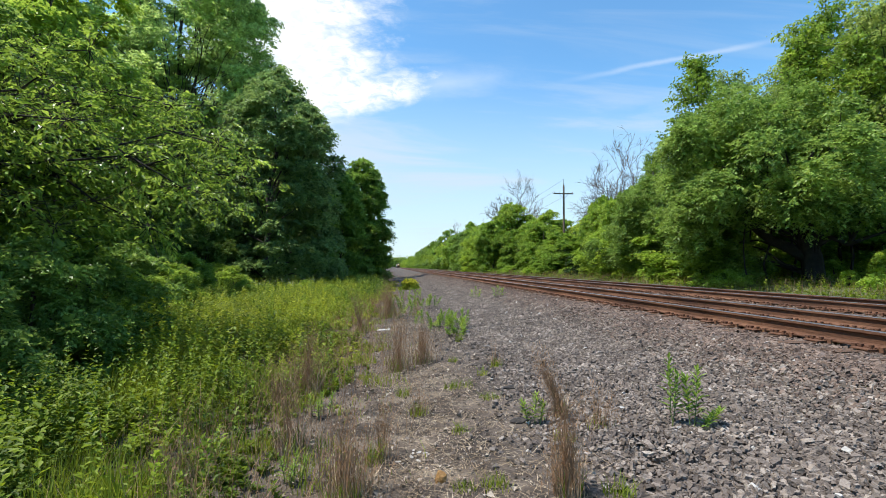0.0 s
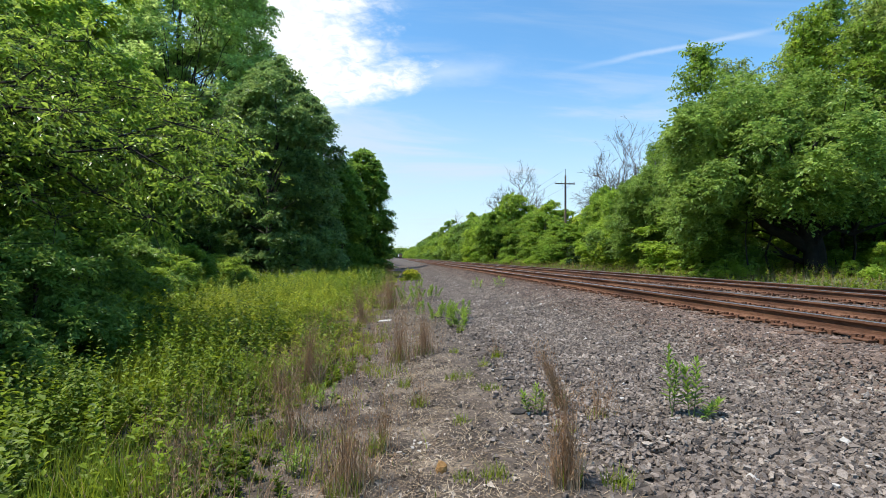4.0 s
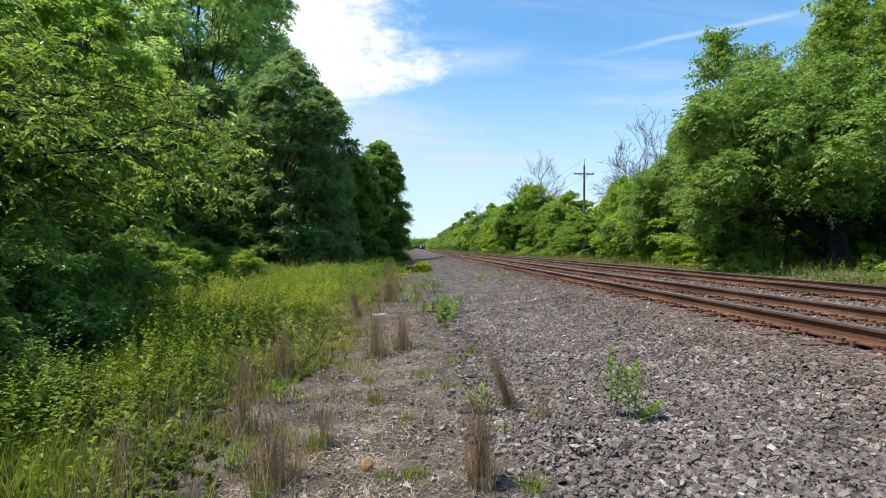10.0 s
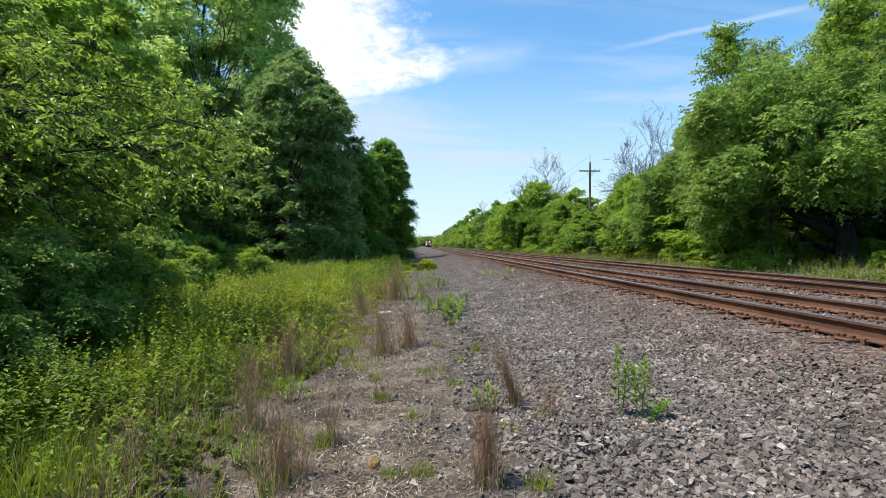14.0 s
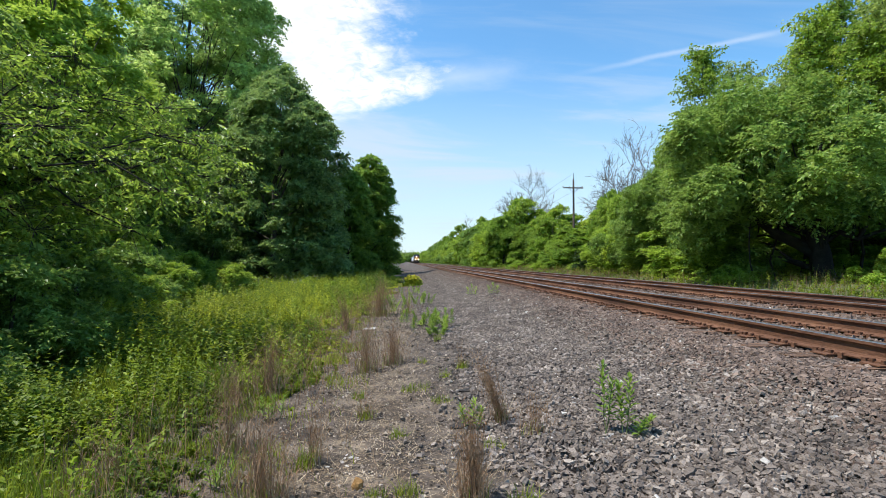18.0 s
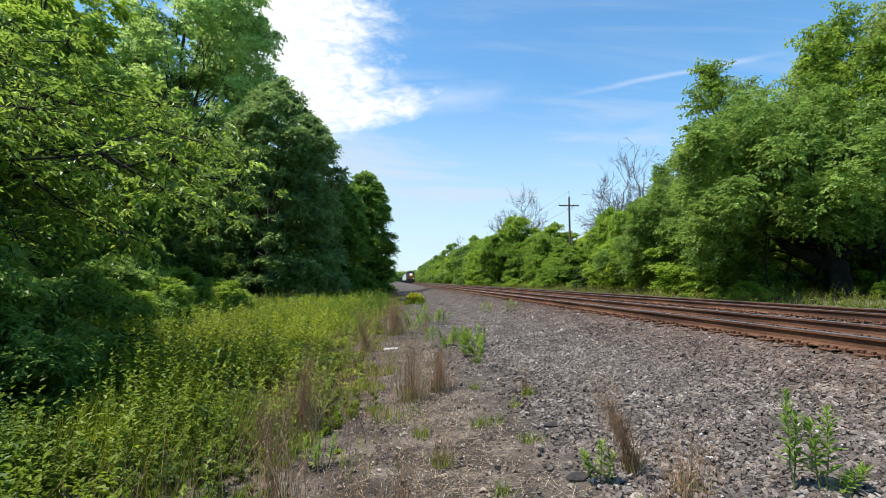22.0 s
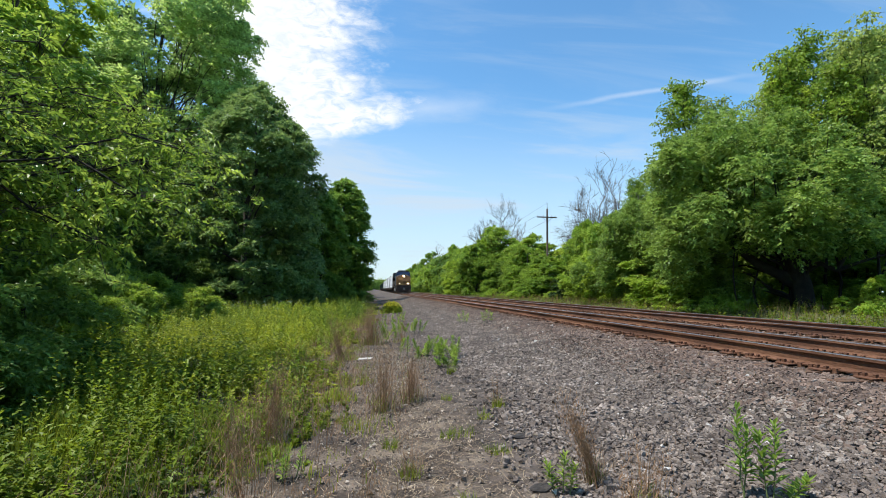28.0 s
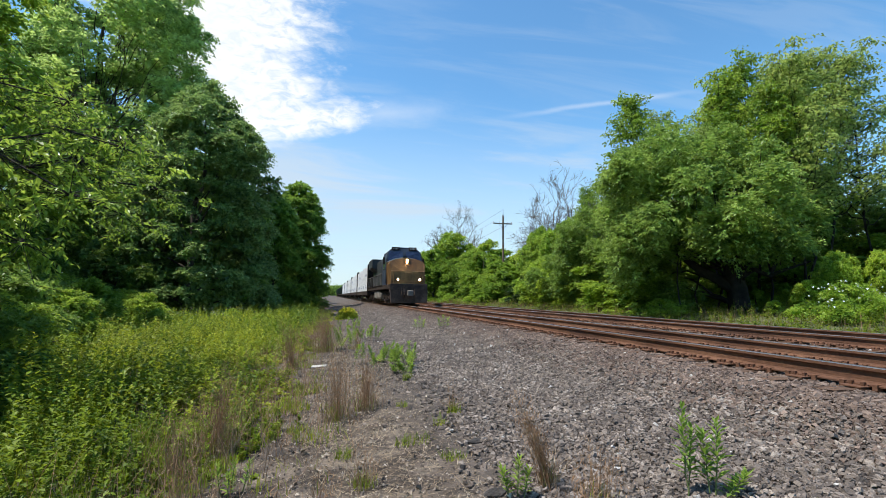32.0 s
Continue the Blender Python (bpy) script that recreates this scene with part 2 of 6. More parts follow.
M_TWIG = material("bare_twigs", [(0.10, 0.088, 0.078), (0.19, 0.168, 0.15)], scale=3, rough=0.95, bump=0.2)
M_STONE = material("ballast_stone", [(0.050, 0.039, 0.033), (0.128, 0.102, 0.085), (0.205, 0.165, 0.137), (0.42, 0.355, 0.30)], scale=2.2, rough=0.9, bump=0.6, grain=70, island=0.75)
M_STONE_RUST = material("rusty_ballast_stone", [(0.05, 0.035, 0.029), (0.125, 0.088, 0.07), (0.19, 0.135, 0.105), (0.30, 0.22, 0.175)], scale=2.2, rough=0.92, bump=0.5, grain=55, island=0.75)
M_STONE_PALE = material("pale_stone", [(0.34, 0.31, 0.28), (0.55, 0.52, 0.48)], scale=6, rough=0.85, bump=0.4, grain=60, island=0.3)
M_TIE = material("tie_wood", [(0.05, 0.033, 0.024), (0.12, 0.07, 0.045), (0.22, 0.12, 0.07)], scale=3, rough=0.92, bump=0.9, grain=16, stretch=(1, 7, 7))
M_RAIL = material("rail_rust", [(0.07, 0.032, 0.019), (0.14, 0.064, 0.035), (0.22, 0.11, 0.062)], scale=1.6, rough=0.75, metal=0.1, bump=0.35, grain=45, stretch=(1, 0.35, 1))
M_RAIL_TOP = material("polished_steel", [(0.30, 0.275, 0.26), (0.50, 0.475, 0.455)], scale=3, rough=0.42, metal=1.0, bump=0.05, stretch=(3, 0.2, 1))
M_POLE = material("pole_wood", [(0.11, 0.07, 0.05), (0.21, 0.14, 0.10)], scale=3, rough=0.9, bump=0.5, grain=14, stretch=(1, 1, 0.1))
M_WIRE = material("wire", [(0.05, 0.05, 0.05), (0.09, 0.09, 0.09)], rough=0.6, bump=0)


def ground_mat():
    """Bare cinder soil along the track, mossy soil under the meadow and the far bank."""
    m = material("soil", [(0.022, 0.016, 0.012), (0.075, 0.056, 0.042), (0.19, 0.15, 0.115)], scale=2.6, rough=0.97, bump=0.9, grain=38)
    nt = m.node_tree
    N, L = nt.nodes.new, nt.links.new
    b = nt.nodes["Principled BSDF"]
    base = b.inputs["Base Color"].links[0].from_socket
    tc, sep, nz = N("ShaderNodeTexCoord"), N("ShaderNodeSeparateXYZ"), N("ShaderNodeTexNoise")
    L(tc.outputs["Object"], sep.inputs[0]), L(tc.outputs["Object"], nz.inputs[0])
    nz.inputs["Scale"].default_value, nz.inputs["Detail"].default_value = 0.9, 6

    def edge(lo, hi, wob):
        a = N("ShaderNodeMath")
        a.operation = "MULTIPLY_ADD"
        L(nz.outputs["Fac"], a.inputs[0])
        a.inputs[1].default_value = wob
        L(sep.outputs[0], a.inputs[2])
        r = N("ShaderNodeMapRange")
        r.interpolation_type = "SMOOTHSTEP"
        L(a.outputs[0], r.inputs[0])
        r.inputs[1].default_value, r.inputs[2].default_value = lo, hi
        return r.outputs[0]

    def mixc(fac, a, colour):
        mx = N("ShaderNodeMix")
        mx.data_type = "RGBA"
        L(fac, mx.inputs[0]), L(a, mx.inputs[6])
        if isinstance(colour, tuple):
            mx.inputs[7].default_value = (*colour, 1)
        else:
            L(colour, mx.inputs[7])
        return mx.outputs[2]

    vor, rr = N("ShaderNodeTexVoronoi"), N("ShaderNodeValToRGB")
    vor.inputs["Scale"].default_value = 13.0
    L(tc.outputs["Object"], vor.inputs["Vector"])
    bw = N("ShaderNodeRGBToBW")
    L(vor.outputs["Color"], bw.inputs[0]), L(bw.outputs[0], rr.inputs[0])
    # dark end of the rock colour stands for shadowed gaps between the stones
    rr.color_ramp.elements[0].color, rr.color_ramp.elements[1].color = (0.02, 0.016, 0.013, 1), (0.15, 0.12, 0.10, 1)
    col = mixc(edge(1.6, 0.6, 1.2), rr.outputs[0], base)           # crushed rock east of the soil strip
    col = mixc(edge(-1.2, -2.2, 1.2), col, (0.045, 0.045, 0.02))   # meadow
    col = mixc(edge(12.3, 13.6, 1.2), col, (0.10, 0.115, 0.045))   # far bank
    L(col, b.inputs["Base Color"])
    return m


M_GROUND = ground_mat()


# ---- mesh helpers ----
def mesh_np(name, verts, faces, mats, mat_index=None, smooth=False):
    """verts (n, 3); faces: an (m, k) array of equal faces, or a list of such arrays."""
    me = bpy.data.meshes.new(name)
    blocks = [np.asarray(f, dtype=np.int32) for f in (faces if isinstance(faces, list) else [faces]) if len(f)]
    verts = np.asarray(verts, dtype=np.float32)
    me.vertices.add(len(verts))
    me.vertices.foreach_set("co", verts.ravel())
    loops = np.concatenate([f.ravel() for f in blocks])
    totals = np.concatenate([np.full(len(f), f.shape[1], np.int32) for f in blocks])
    starts = np.concatenate([[0], np.cumsum(totals)[:-1]]).astype(np.int32)
    me.loops.add(len(loops))
    me.loops.foreach_set("vertex_index", loops)
    me.polygons.add(len(totals))
    me.polygons.foreach_set("loop_start", starts)
    me.polygons.foreach_set("loop_total", totals)
    if mat_index is not None:
        me.polygons.foreach_set("material_index", np.asarray(mat_index, np.int32))
    me.polygons.foreach_set("use_smooth", np.full(len(totals), smooth))
    me.update(calc_edges=True)
    for m in mats if isinstance(mats, (list, tuple)) else [mats]:
        me.materials.append(m)
    return me


def part(name, bm, mat, parent=None, label="", kind="", smooth=False):
    """One mesh object from a bmesh or a mesh, under a thing or a part."""
    if isinstance(bm, bmesh.types.BMesh):
        me = bpy.data.meshes.new(name)
        if smooth:
            for f in bm.faces:
                f.smooth = True
        bm.to_mesh(me)
        bm.free()
        me.materials.append(mat)
    else:
        me = bm
    ob = new(name, me)
    if parent is not None:
        ob.parent = parent
    return tagged(ob, label=label, kind=kind)


def thing(name, label, category, m=None, group="", kind=""):
    e = new(name)
    e.empty_display_size = 0.1
    if m is not None:
        e.matrix_basis = m
    return tagged(e, label=label, category=category, group=group, kind=kind)


def box(x0, y0, z0, x1, y1, z1, bevel=0.0, bm=None, m=None):
    bm = bm or bmesh.new()
    r = bmesh.ops.create_cube(bm, size=1.0)
    vs = r["verts"]
    for v in vs:
        v.co = Vector(((x0 + x1) / 2 + v.co.x * (x1 - x0), (y0 + y1) / 2 + v.co.y * (y1 - y0), (z0 + z1) / 2 + v.co.z * (z1 - z0)))
    if bevel > 0:
        es = list({e for v in vs for e in v.link_edges})
        g = bmesh.ops.bevel(bm, geom=es, offset=bevel, segments=2, affect="EDGES", profile=0.6)
        vs = g["verts"]
    if m is not None:
        for v in vs:
            v.co = m @ v.co
    return bm


def rod(a, b, r0, r1=None, n=8, bm=None):
    bm = bm or bmesh.new()
    a, b = Vector(a), Vector(b)
    r1 = r0 if r1 is None else r1
    q = (b - a).to_track_quat("Z", "Y").to_matrix().to_4x4()
    g = bmesh.ops.create_cone(bm, cap_ends=True, segments=n, radius1=r0, radius2=r1, depth=(b - a).length)
    mt = Matrix.Translation((a + b) / 2) @ q
    for v in g["verts"]:
        v.co = mt @ v.co
    return bm


def prism(profile, y0, y1, bm=None):
    """A profile of (x, z) drawn out along y."""
    bm = bm or bmesh.new()
    a = [bm.verts.new((x, y0, z)) for x, z in profile]
    b = [bm.verts.new((x, y1, z)) for x, z in profile]
    n = len(profile)
    bm.faces.new(a), bm.faces.new(b[::-1])
    for i in range(n):
        bm.faces.new((a[i], b[i], b[(i + 1) % n], a[(i + 1) % n]))
    bmesh.ops.recalc_face_normals(bm, faces=bm.faces)
    return bm


def tubes(paths, n=5):
    """Tapered tubes along paths of (points (k, 3), radii (k,)): verts and quads."""
    V, F, base = [], [], 0
    ang = np.linspace(0, 2 * np.pi, n, endpoint=False)
    for pts, rad in paths:
        pts, rad = np.asarray(pts, float), np.asarray(rad, float)
        t = np.gradient(pts, axis=0)
        t /= np.linalg.norm(t, axis=1, keepdims=True) + 1e-9
        ref = np.where(np.abs(t[:, 2:3]) > 0.9, [[1.0, 0, 0]], [[0, 0, 1.0]])
        u = np.cross(t, ref)
        u /= np.linalg.norm(u, axis=1, keepdims=True) + 1e-9
        v = np.cross(t, u)
        ring = pts[:, None] + rad[:, None, None] * (np.cos(ang)[None, :, None] * u[:, None] + np.sin(ang)[None, :, None] * v[:, None])
        k = len(pts)
        V.append(ring.reshape(-1, 3))
        i, j = np.meshgrid(np.arange(k - 1), np.arange(n), indexing="ij")
        a = base + i * n + j
        b_ = base + i * n + (j + 1) % n
        F.append(np.stack([a, b_, b_ + n, a + n], -1).reshape(-1, 4))
        base += k * n
    return np.concatenate(V), np.concatenate(F)


def leaves(pos, direction, up, length, width, fold=0.25):
    """Leaves as folded diamonds with a kinked tip: (n, 3) bases, directions and ups; verts and quads."""
    n = len(pos)
    d = direction / (np.linalg.norm(direction, axis=1, keepdims=True) + 1e-9)
    s = np.cross(d, up)
    s /= np.linalg.norm(s, axis=1, keepdims=True) + 1e-9
    u = np.cross(s, d)
    length, width = np.broadcast_to(length, n)[:, None], np.broadcast_to(width, n)[:, None]
    mid = pos + d * length * 0.45
    v = np.stack([pos, mid + s * width / 2 + u * width * fold, pos + d * length - u * width * fold * 1.2, mid - s * width / 2 + u * width * fold], 1)
    f = np.arange(n)[:, None] * 4
    tri = np.concatenate([f + [0, 1, 2], f + [0, 2, 3]])
    return v.reshape(-1, 3), tri


def merge(blocks):
    V, F, b = [], [], 0
    for v, f in blocks:
        V.append(v), F.append(f + b)
        b += len(v)
    return np.concatenate(V), [np.concatenate([f for f in F if f.shape[1] == k]) for k in sorted({f.shape[1] for f in F})]


def unit(rng, n):
    v = rng.normal(size=(n, 3))
    return v / np.linalg.norm(v, axis=1, keepdims=True)


# ---- ground ----
PROFILE_X = [-4000, -300, -60, -20, -6, -2.5, -1.2, 0, 1.0, 2.0, 3.1, 3.75, 4.2, 6.9, 7.55, 8.2, 10.95, 11.6, 12.6, 14.0, 17.0, 30.0, 60, 300, 4000]
PROFILE_Z = [-1.2, -1.2, -1.1, -1.0, -0.98, -0.93, -0.84, -0.75, -0.70, -0.615, -0.50, -0.30, -0.225, -0.225, -0.29, -0.225, -0.225, -0.33, -0.55, -0.35, -0.05, 0.1, 0.2, 0.2, 0.2]


def ground_z(x, y):
    x, y = np.asarray(x, float), np.asarray(y, float)
    soft = np.clip((1.5 - x) / 2.5, 0, 1) + np.clip((x - 12.0) / 3, 0, 1)
    near = np.clip(1.5 - np.hypot(x, y) / 80, 0, 1)
    wave = 0.035 * np.sin(1.3 * x + 0.7 * y) * np.sin(0.9 * y - 0.4 * x + 1) + 0.018 * np.sin(3.1 * x - 2.3 * y + 2) + 0.012 * np.sin(5.2 * y + 4.1 * x)
    return np.interp(x, PROFILE_X, PROFILE_Z) + wave * soft * near


def build_ground():
    xs = np.unique(np.concatenate([[-4000, -1500, -500, -200, -100, -60, -40, -30, -24, -20, -17, -14, -12], np.arange(-10, 16.01, 0.2),
                                   [17, 19, 22, 26, 30, 40, 60, 100, 200, 500, 1500, 4000]]))
    ys = np.unique(np.concatenate([[-4000, -1000, -300, -100, -50, -30, -20, -14, -10, -7, -5], np.arange(-4, 20.01, 0.2), np.arange(20, 60, 0.8),
                                   [60, 64, 70, 80, 90, 105, 120, 150, 200, 300, 450, 700, 1200, 2200, 4000]]))
    X, Y = np.meshgrid(xs, ys)
    V = np.stack([X, Y, ground_z(X, Y)], -1).reshape(-1, 3)
    nx, ny = len(xs), len(ys)
    i, j = np.meshgrid(np.arange(ny - 1), np.arange(nx - 1), indexing="ij")
    a = (i * nx + j).ravel()
    F = np.stack([a, a + 1, a + nx + 1, a + nx], -1)
    ob = new("ground", mesh_np("ground", V, F, M_GROUND, smooth=True))
    tagged(ob, "bare soil, crushed rock and meadow ground beside the railway", "ground", kind="structure")


build_ground()

# ---- railway ----
RAIL_A, GAUGE, TRACK_2, SKEW = 4.8, 1.507, 4.05, 0.0065
HEAD = [(-0.037, -0.004), (-0.031, 0.0), (0.031, 0.0), (0.037, -0.004), (0.037, -0.034), (0.012, -0.047), (0.009, -0.075), (0.009, -0.135),
        (0.016, -0.152), (0.076, -0.166), (0.076, -0.180), (-0.076, -0.180), (-0.076, -0.166), (-0.016, -0.152), (-0.009, -0.135), (-0.009, -0.075), (-0.012, -0.047), (-0.037, -0.034)]


def rail_mesh():
    bm = bmesh.new()
    cuts = [-30, 0, 10, 20, 40, 80, 160, 400, 990]
    rings = [[bm.verts.new((x, y, z)) for x, z in HEAD] for y in cuts]
    n = len(HEAD)
    for a, b in zip(rings, rings[1:]):
        for i in range(n):
            f = bm.faces.new((a[i], b[i], b[(i + 1) % n], a[(i + 1) % n]))
            f.material_index = 1 if i in (0, 1, 2) else 0
    bm.faces.new(rings[0]), bm.faces.new(rings[-1][::-1])
    bmesh.ops.recalc_face_normals(bm, faces=bm.faces)
    me = bpy.data.meshes.new("rail")
    bm.to_mesh(me)
    bm.free()
    me.materials.append(M_RAIL), me.materials.append(M_RAIL_TOP)
    return me


RAIL_MESH = rail_mesh()


def tie_mesh(seed):
    r = random.Random(seed)
    bm = bmesh.new()
    box(-1.295, -0.115, -0.17, 1.295, 0.115, 0, 0.012, bm)
    for v in bm.verts:
        v.co += Vector((r.uniform(-0.02, 0.02), r.uniform(-0.008, 0.008), r.uniform(-0.012, 0.004)))
    me = bpy.data.meshes.new("tie")
    bm.to_mesh(me)
    bm.free()
    me.materials.append(M_TIE)
    return me


def plate_mesh():
    """A ribbed plate with four spikes and two rail anchors, one side of each rail."""
    bm = bmesh.new()
    box(-0.19, -0.1, 0, 0.19, 0.1, 0.016, 0.004, bm)
    for sx in (-1, 1):
        box(sx * 0.082 - 0.01, -0.09, 0.0, sx * 0.082 + 0.01, 0.09, 0.03, 0.0, bm)
        for sy in (-0.055, 0.055):
            box(sx * 0.095 - 0.02, sy - 0.016, 0.016, sx * 0.095 + 0.02, sy + 0.016, 0.055, 0.004, bm)
        for sy in (-0.15, 0.15):
            box(sx * 0.06 - 0.035, sy - 0.025, -0.02, sx * 0.06 + 0.035, sy + 0.025, 0.045, 0.006, bm)
    me = bpy.data.meshes.new("tie_plate")
    bm.to_mesh(me)
    bm.free()
    me.materials.append(M_RAIL)
    return me


def build_tracks():
    r = random.Random(4)
    ties, plate = [tie_mesh(i) for i in range(6)], plate_mesh()
    for k, x0 in enumerate((RAIL_A, RAIL_A + TRACK_2)):
        tr = thing("railway_track", ("rusty railway track on dark wooden ties, nearer the footpath", "rusty second railway track beside the first, below the green bank")[k], "railway track", pose(x0 + GAUGE / 2 - 8 * SKEW, 0, 0, 0, 0, -math.degrees(SKEW)), "railway tracks")
        for s in (-1, 1):
            ob = part("rail", RAIL_MESH, None, tr, "rusty steel rail with a polished top")
            ob.location.x = s * GAUGE / 2
        y, n, far = 2.0 - 5 * 0.5, 0, list(np.arange(-28, -0.9, 0.55))
        while y < 300:
            if n < 90:
                t = part("tie", ties[r.randrange(6)], None, tr)
                t.location = (r.uniform(-0.035, 0.035), y, -0.197 + r.uniform(-0.008, 0.004))
                t.rotation_euler = (0, 0, r.uniform(-0.02, 0.02))
                if n < 45:
                    for s in (-1, 1):
                        p = part("tie_plate", plate, None, tr)
                        p.location = (s * GAUGE / 2, y, -0.196)
            else:
                far.append(y)
            y += 0.5 + r.uniform(-0.07, 0.13)
            n += 1
        far = np.array(far)
        c = np.array([[-1.29, -0.11, -0.36], [1.29, -0.11, -0.36], [1.29, 0.11, -0.36], [-1.29, 0.11, -0.36], [-1.29, -0.11, -0.2], [1.29, -0.11, -0.2], [1.29, 0.11, -0.2], [-1.29, 0.11, -0.2]])
        V = (c[None] + np.stack([0 * far, far, 0 * far], -1)[:, None]).reshape(-1, 3)
        F = (np.arange(len(far))[:, None, None] * 8 + np.array([[4, 5, 6, 7], [0, 1, 5, 4], [1, 2, 6, 5], [2, 3, 7, 6], [3, 0, 4, 7]])[None]).reshape(-1, 4)
        part("far_ties", mesh_np("far_ties", V, F, M_TIE), None, tr, kind="stuff")


build_tracks()


# ---- trees ----
def limb_path(rng, a, b, r0, r1, k=6, sag=0.0, wob=0.06):
    t = np.linspace(0, 1, k)[:, None]
    a, b = np.asarray(a, float), np.asarray(b, float)
    L = np.linalg.norm(b - a)
    p = a + (b - a) * t
    p[:, 2] += np.sin(t[:, 0] * np.pi) * sag * L
    p[1:-1] += rng.normal(size=(k - 2, 3)) * wob * L
    return p, r0 + (r1 - r0) * t[:, 0] ** 0.8


def tree_meshes(seed, height, radius, shape, leaf, clumps, per, mat, trunk_r, clump_r=0.9, lean=(0, 0), crown_base=0.12, limbs=26, droop=0.2, gap=0.0, flat=0.4, lobes=0, lobe_r=1.0, bark=None, core=1500, dome=0.8):
    """shape(h): crown radius at h from 0 to 1 of the crown, in parts of radius. Gives the trunk with its limbs, and the crown."""
    rng = np.random.default_rng(seed)
    h0 = height * crown_base
    # a lobed outline: a few big lobes round the stem, each with its own clumps
    ph = rng.uniform(0, 6.28, 6)
    cs = []
    while len(cs) < (lobes or clumps):
        h = rng.uniform(0, 1)
        a = rng.uniform(0, 2 * np.pi)
        lob = 0.93 + 0.13 * math.sin(2 * a + ph[0] + 4 * h) + 0.10 * math.sin(3 * a + ph[1] - 7 * h) + 0.12 * math.sin(11 * h + ph[2] + a) + 0.07 * math.sin(5 * a + ph[3] + 17 * h)
        lob *= 1.13 if rng.uniform() < 0.15 else 1.0
        R = shape(h) * radius * lob
        rr = R * (rng.uniform(0, 1) ** (0.30 if rng.uniform() < 0.8 else 0.9))
        z = h0 + h * (height - h0)
        if gap and math.sin(3.1 * a + 9 * h + seed) * math.sin(7 * h + seed) > 1 - gap:
            continue
        cs.append((lean[0] * h + rr * math.cos(a), lean[1] * h + rr * math.sin(a), z + rng.normal() * 0.3))
    cs = np.array(cs)
    if lobes:       # boughs first, then clumps over each bough's outer and upper side
        pick = rng.integers(0, lobes, clumps)
        d = unit(rng, clumps)
        outward = cs[pick] * [1, 1, 0.25]
        outward /= np.linalg.norm(outward, axis=1, keepdims=True) + 1e-9
        d = d + 0.6 * outward + [0, 0, 0.2]
        d /= np.linalg.norm(d, axis=1, keepdims=True)
        big = lobe_r * rng.uniform(0.6, 1.3, lobes)
        hub = cs
        cs = cs[pick] + d * (big[pick] * rng.uniform(0.6, 1.1, clumps))[:, None] * [1, 1, 0.9]
    n = len(cs)
    size = clump_r * rng.choice([0.5, 0.75, 1.0, 1.25], n) * rng.uniform(0.8, 1.15, n)
    idx = np.repeat(np.arange(n), per)
    # each clump is a drooping tuft: leaves laid over a dome, some inside it
    off = unit(rng, n * per)
    top = rng.uniform(0, 1, n * per) < dome
    off[:, 2] = np.where(top, np.abs(off[:, 2]) - 0.15, off[:, 2])
    off *= np.where(top, rng.uniform(0.8, 1.05, n * per), rng.uniform(0.1, 0.9, n * per))[:, None]
    nrm = off / (np.linalg.norm(off, axis=1, keepdims=True) + 1e-9)
    off[:, 2] = off[:, 2] * flat - 0.35 * (off[:, 0] ** 2 + off[:, 1] ** 2)
    pos = cs[idx] + off * size[idx][:, None]
    d = nrm * [1, 1, 0.35] + rng.normal(size=pos.shape) * 0.4
    d[:, 2] -= droop + 0.15
    up = nrm * 0.8 + [0, 0, 0.9] + rng.normal(size=pos.shape) * 0.35
    ln = leaf * rng.uniform(0.6, 1.4, len(pos))
    blocks = [leaves(pos, d, up, ln, ln * rng.uniform(0.5, 0.8, len(pos)))]
    if core:       # broad inner leaves that close the crown
        q = hub[rng.integers(0, lobes, core)] if lobes else cs[rng.integers(0, n, core)] * [0.8, 0.8, 0.97]
        q = q + unit(rng, core) * (lobe_r if lobes else clump_r) * rng.uniform(0, 0.75, (core, 1))
        cl = leaf * rng.uniform(1.6, 3.2, core)
        blocks.append(leaves(q, unit(rng, core), unit(rng, core) + [0, 0, 0.7], cl, cl * 0.75))
    V, F = merge(blocks)
    crown = mesh_np("crown", V, F, mat)
    # stem and limbs
    top = np.array([lean[0] * 0.9, lean[1] * 0.9, height * 0.93])
    paths = [limb_path(rng, (0, 0, -0.3), top, trunk_r, trunk_r * 0.12, 9, wob=0.012)]
    stem = paths[0][0]
    for c in cs[rng.permutation(n)[:limbs]]:
        zf = np.clip((c[2] * 0.72 - 0.3) / height, 0.06, 0.86)
        k = int(zf * 8)
        s = stem[k]
        r = trunk_r * (1 - zf) * 0.32 + 0.02
        paths.append(limb_path(rng, s, c, r, 0.012, 6, 0.06, 0.028))
    V, F = tubes(paths, 7)
    return mesh_np("trunk", V, F, bark or M_BARK, smooth=True), crown


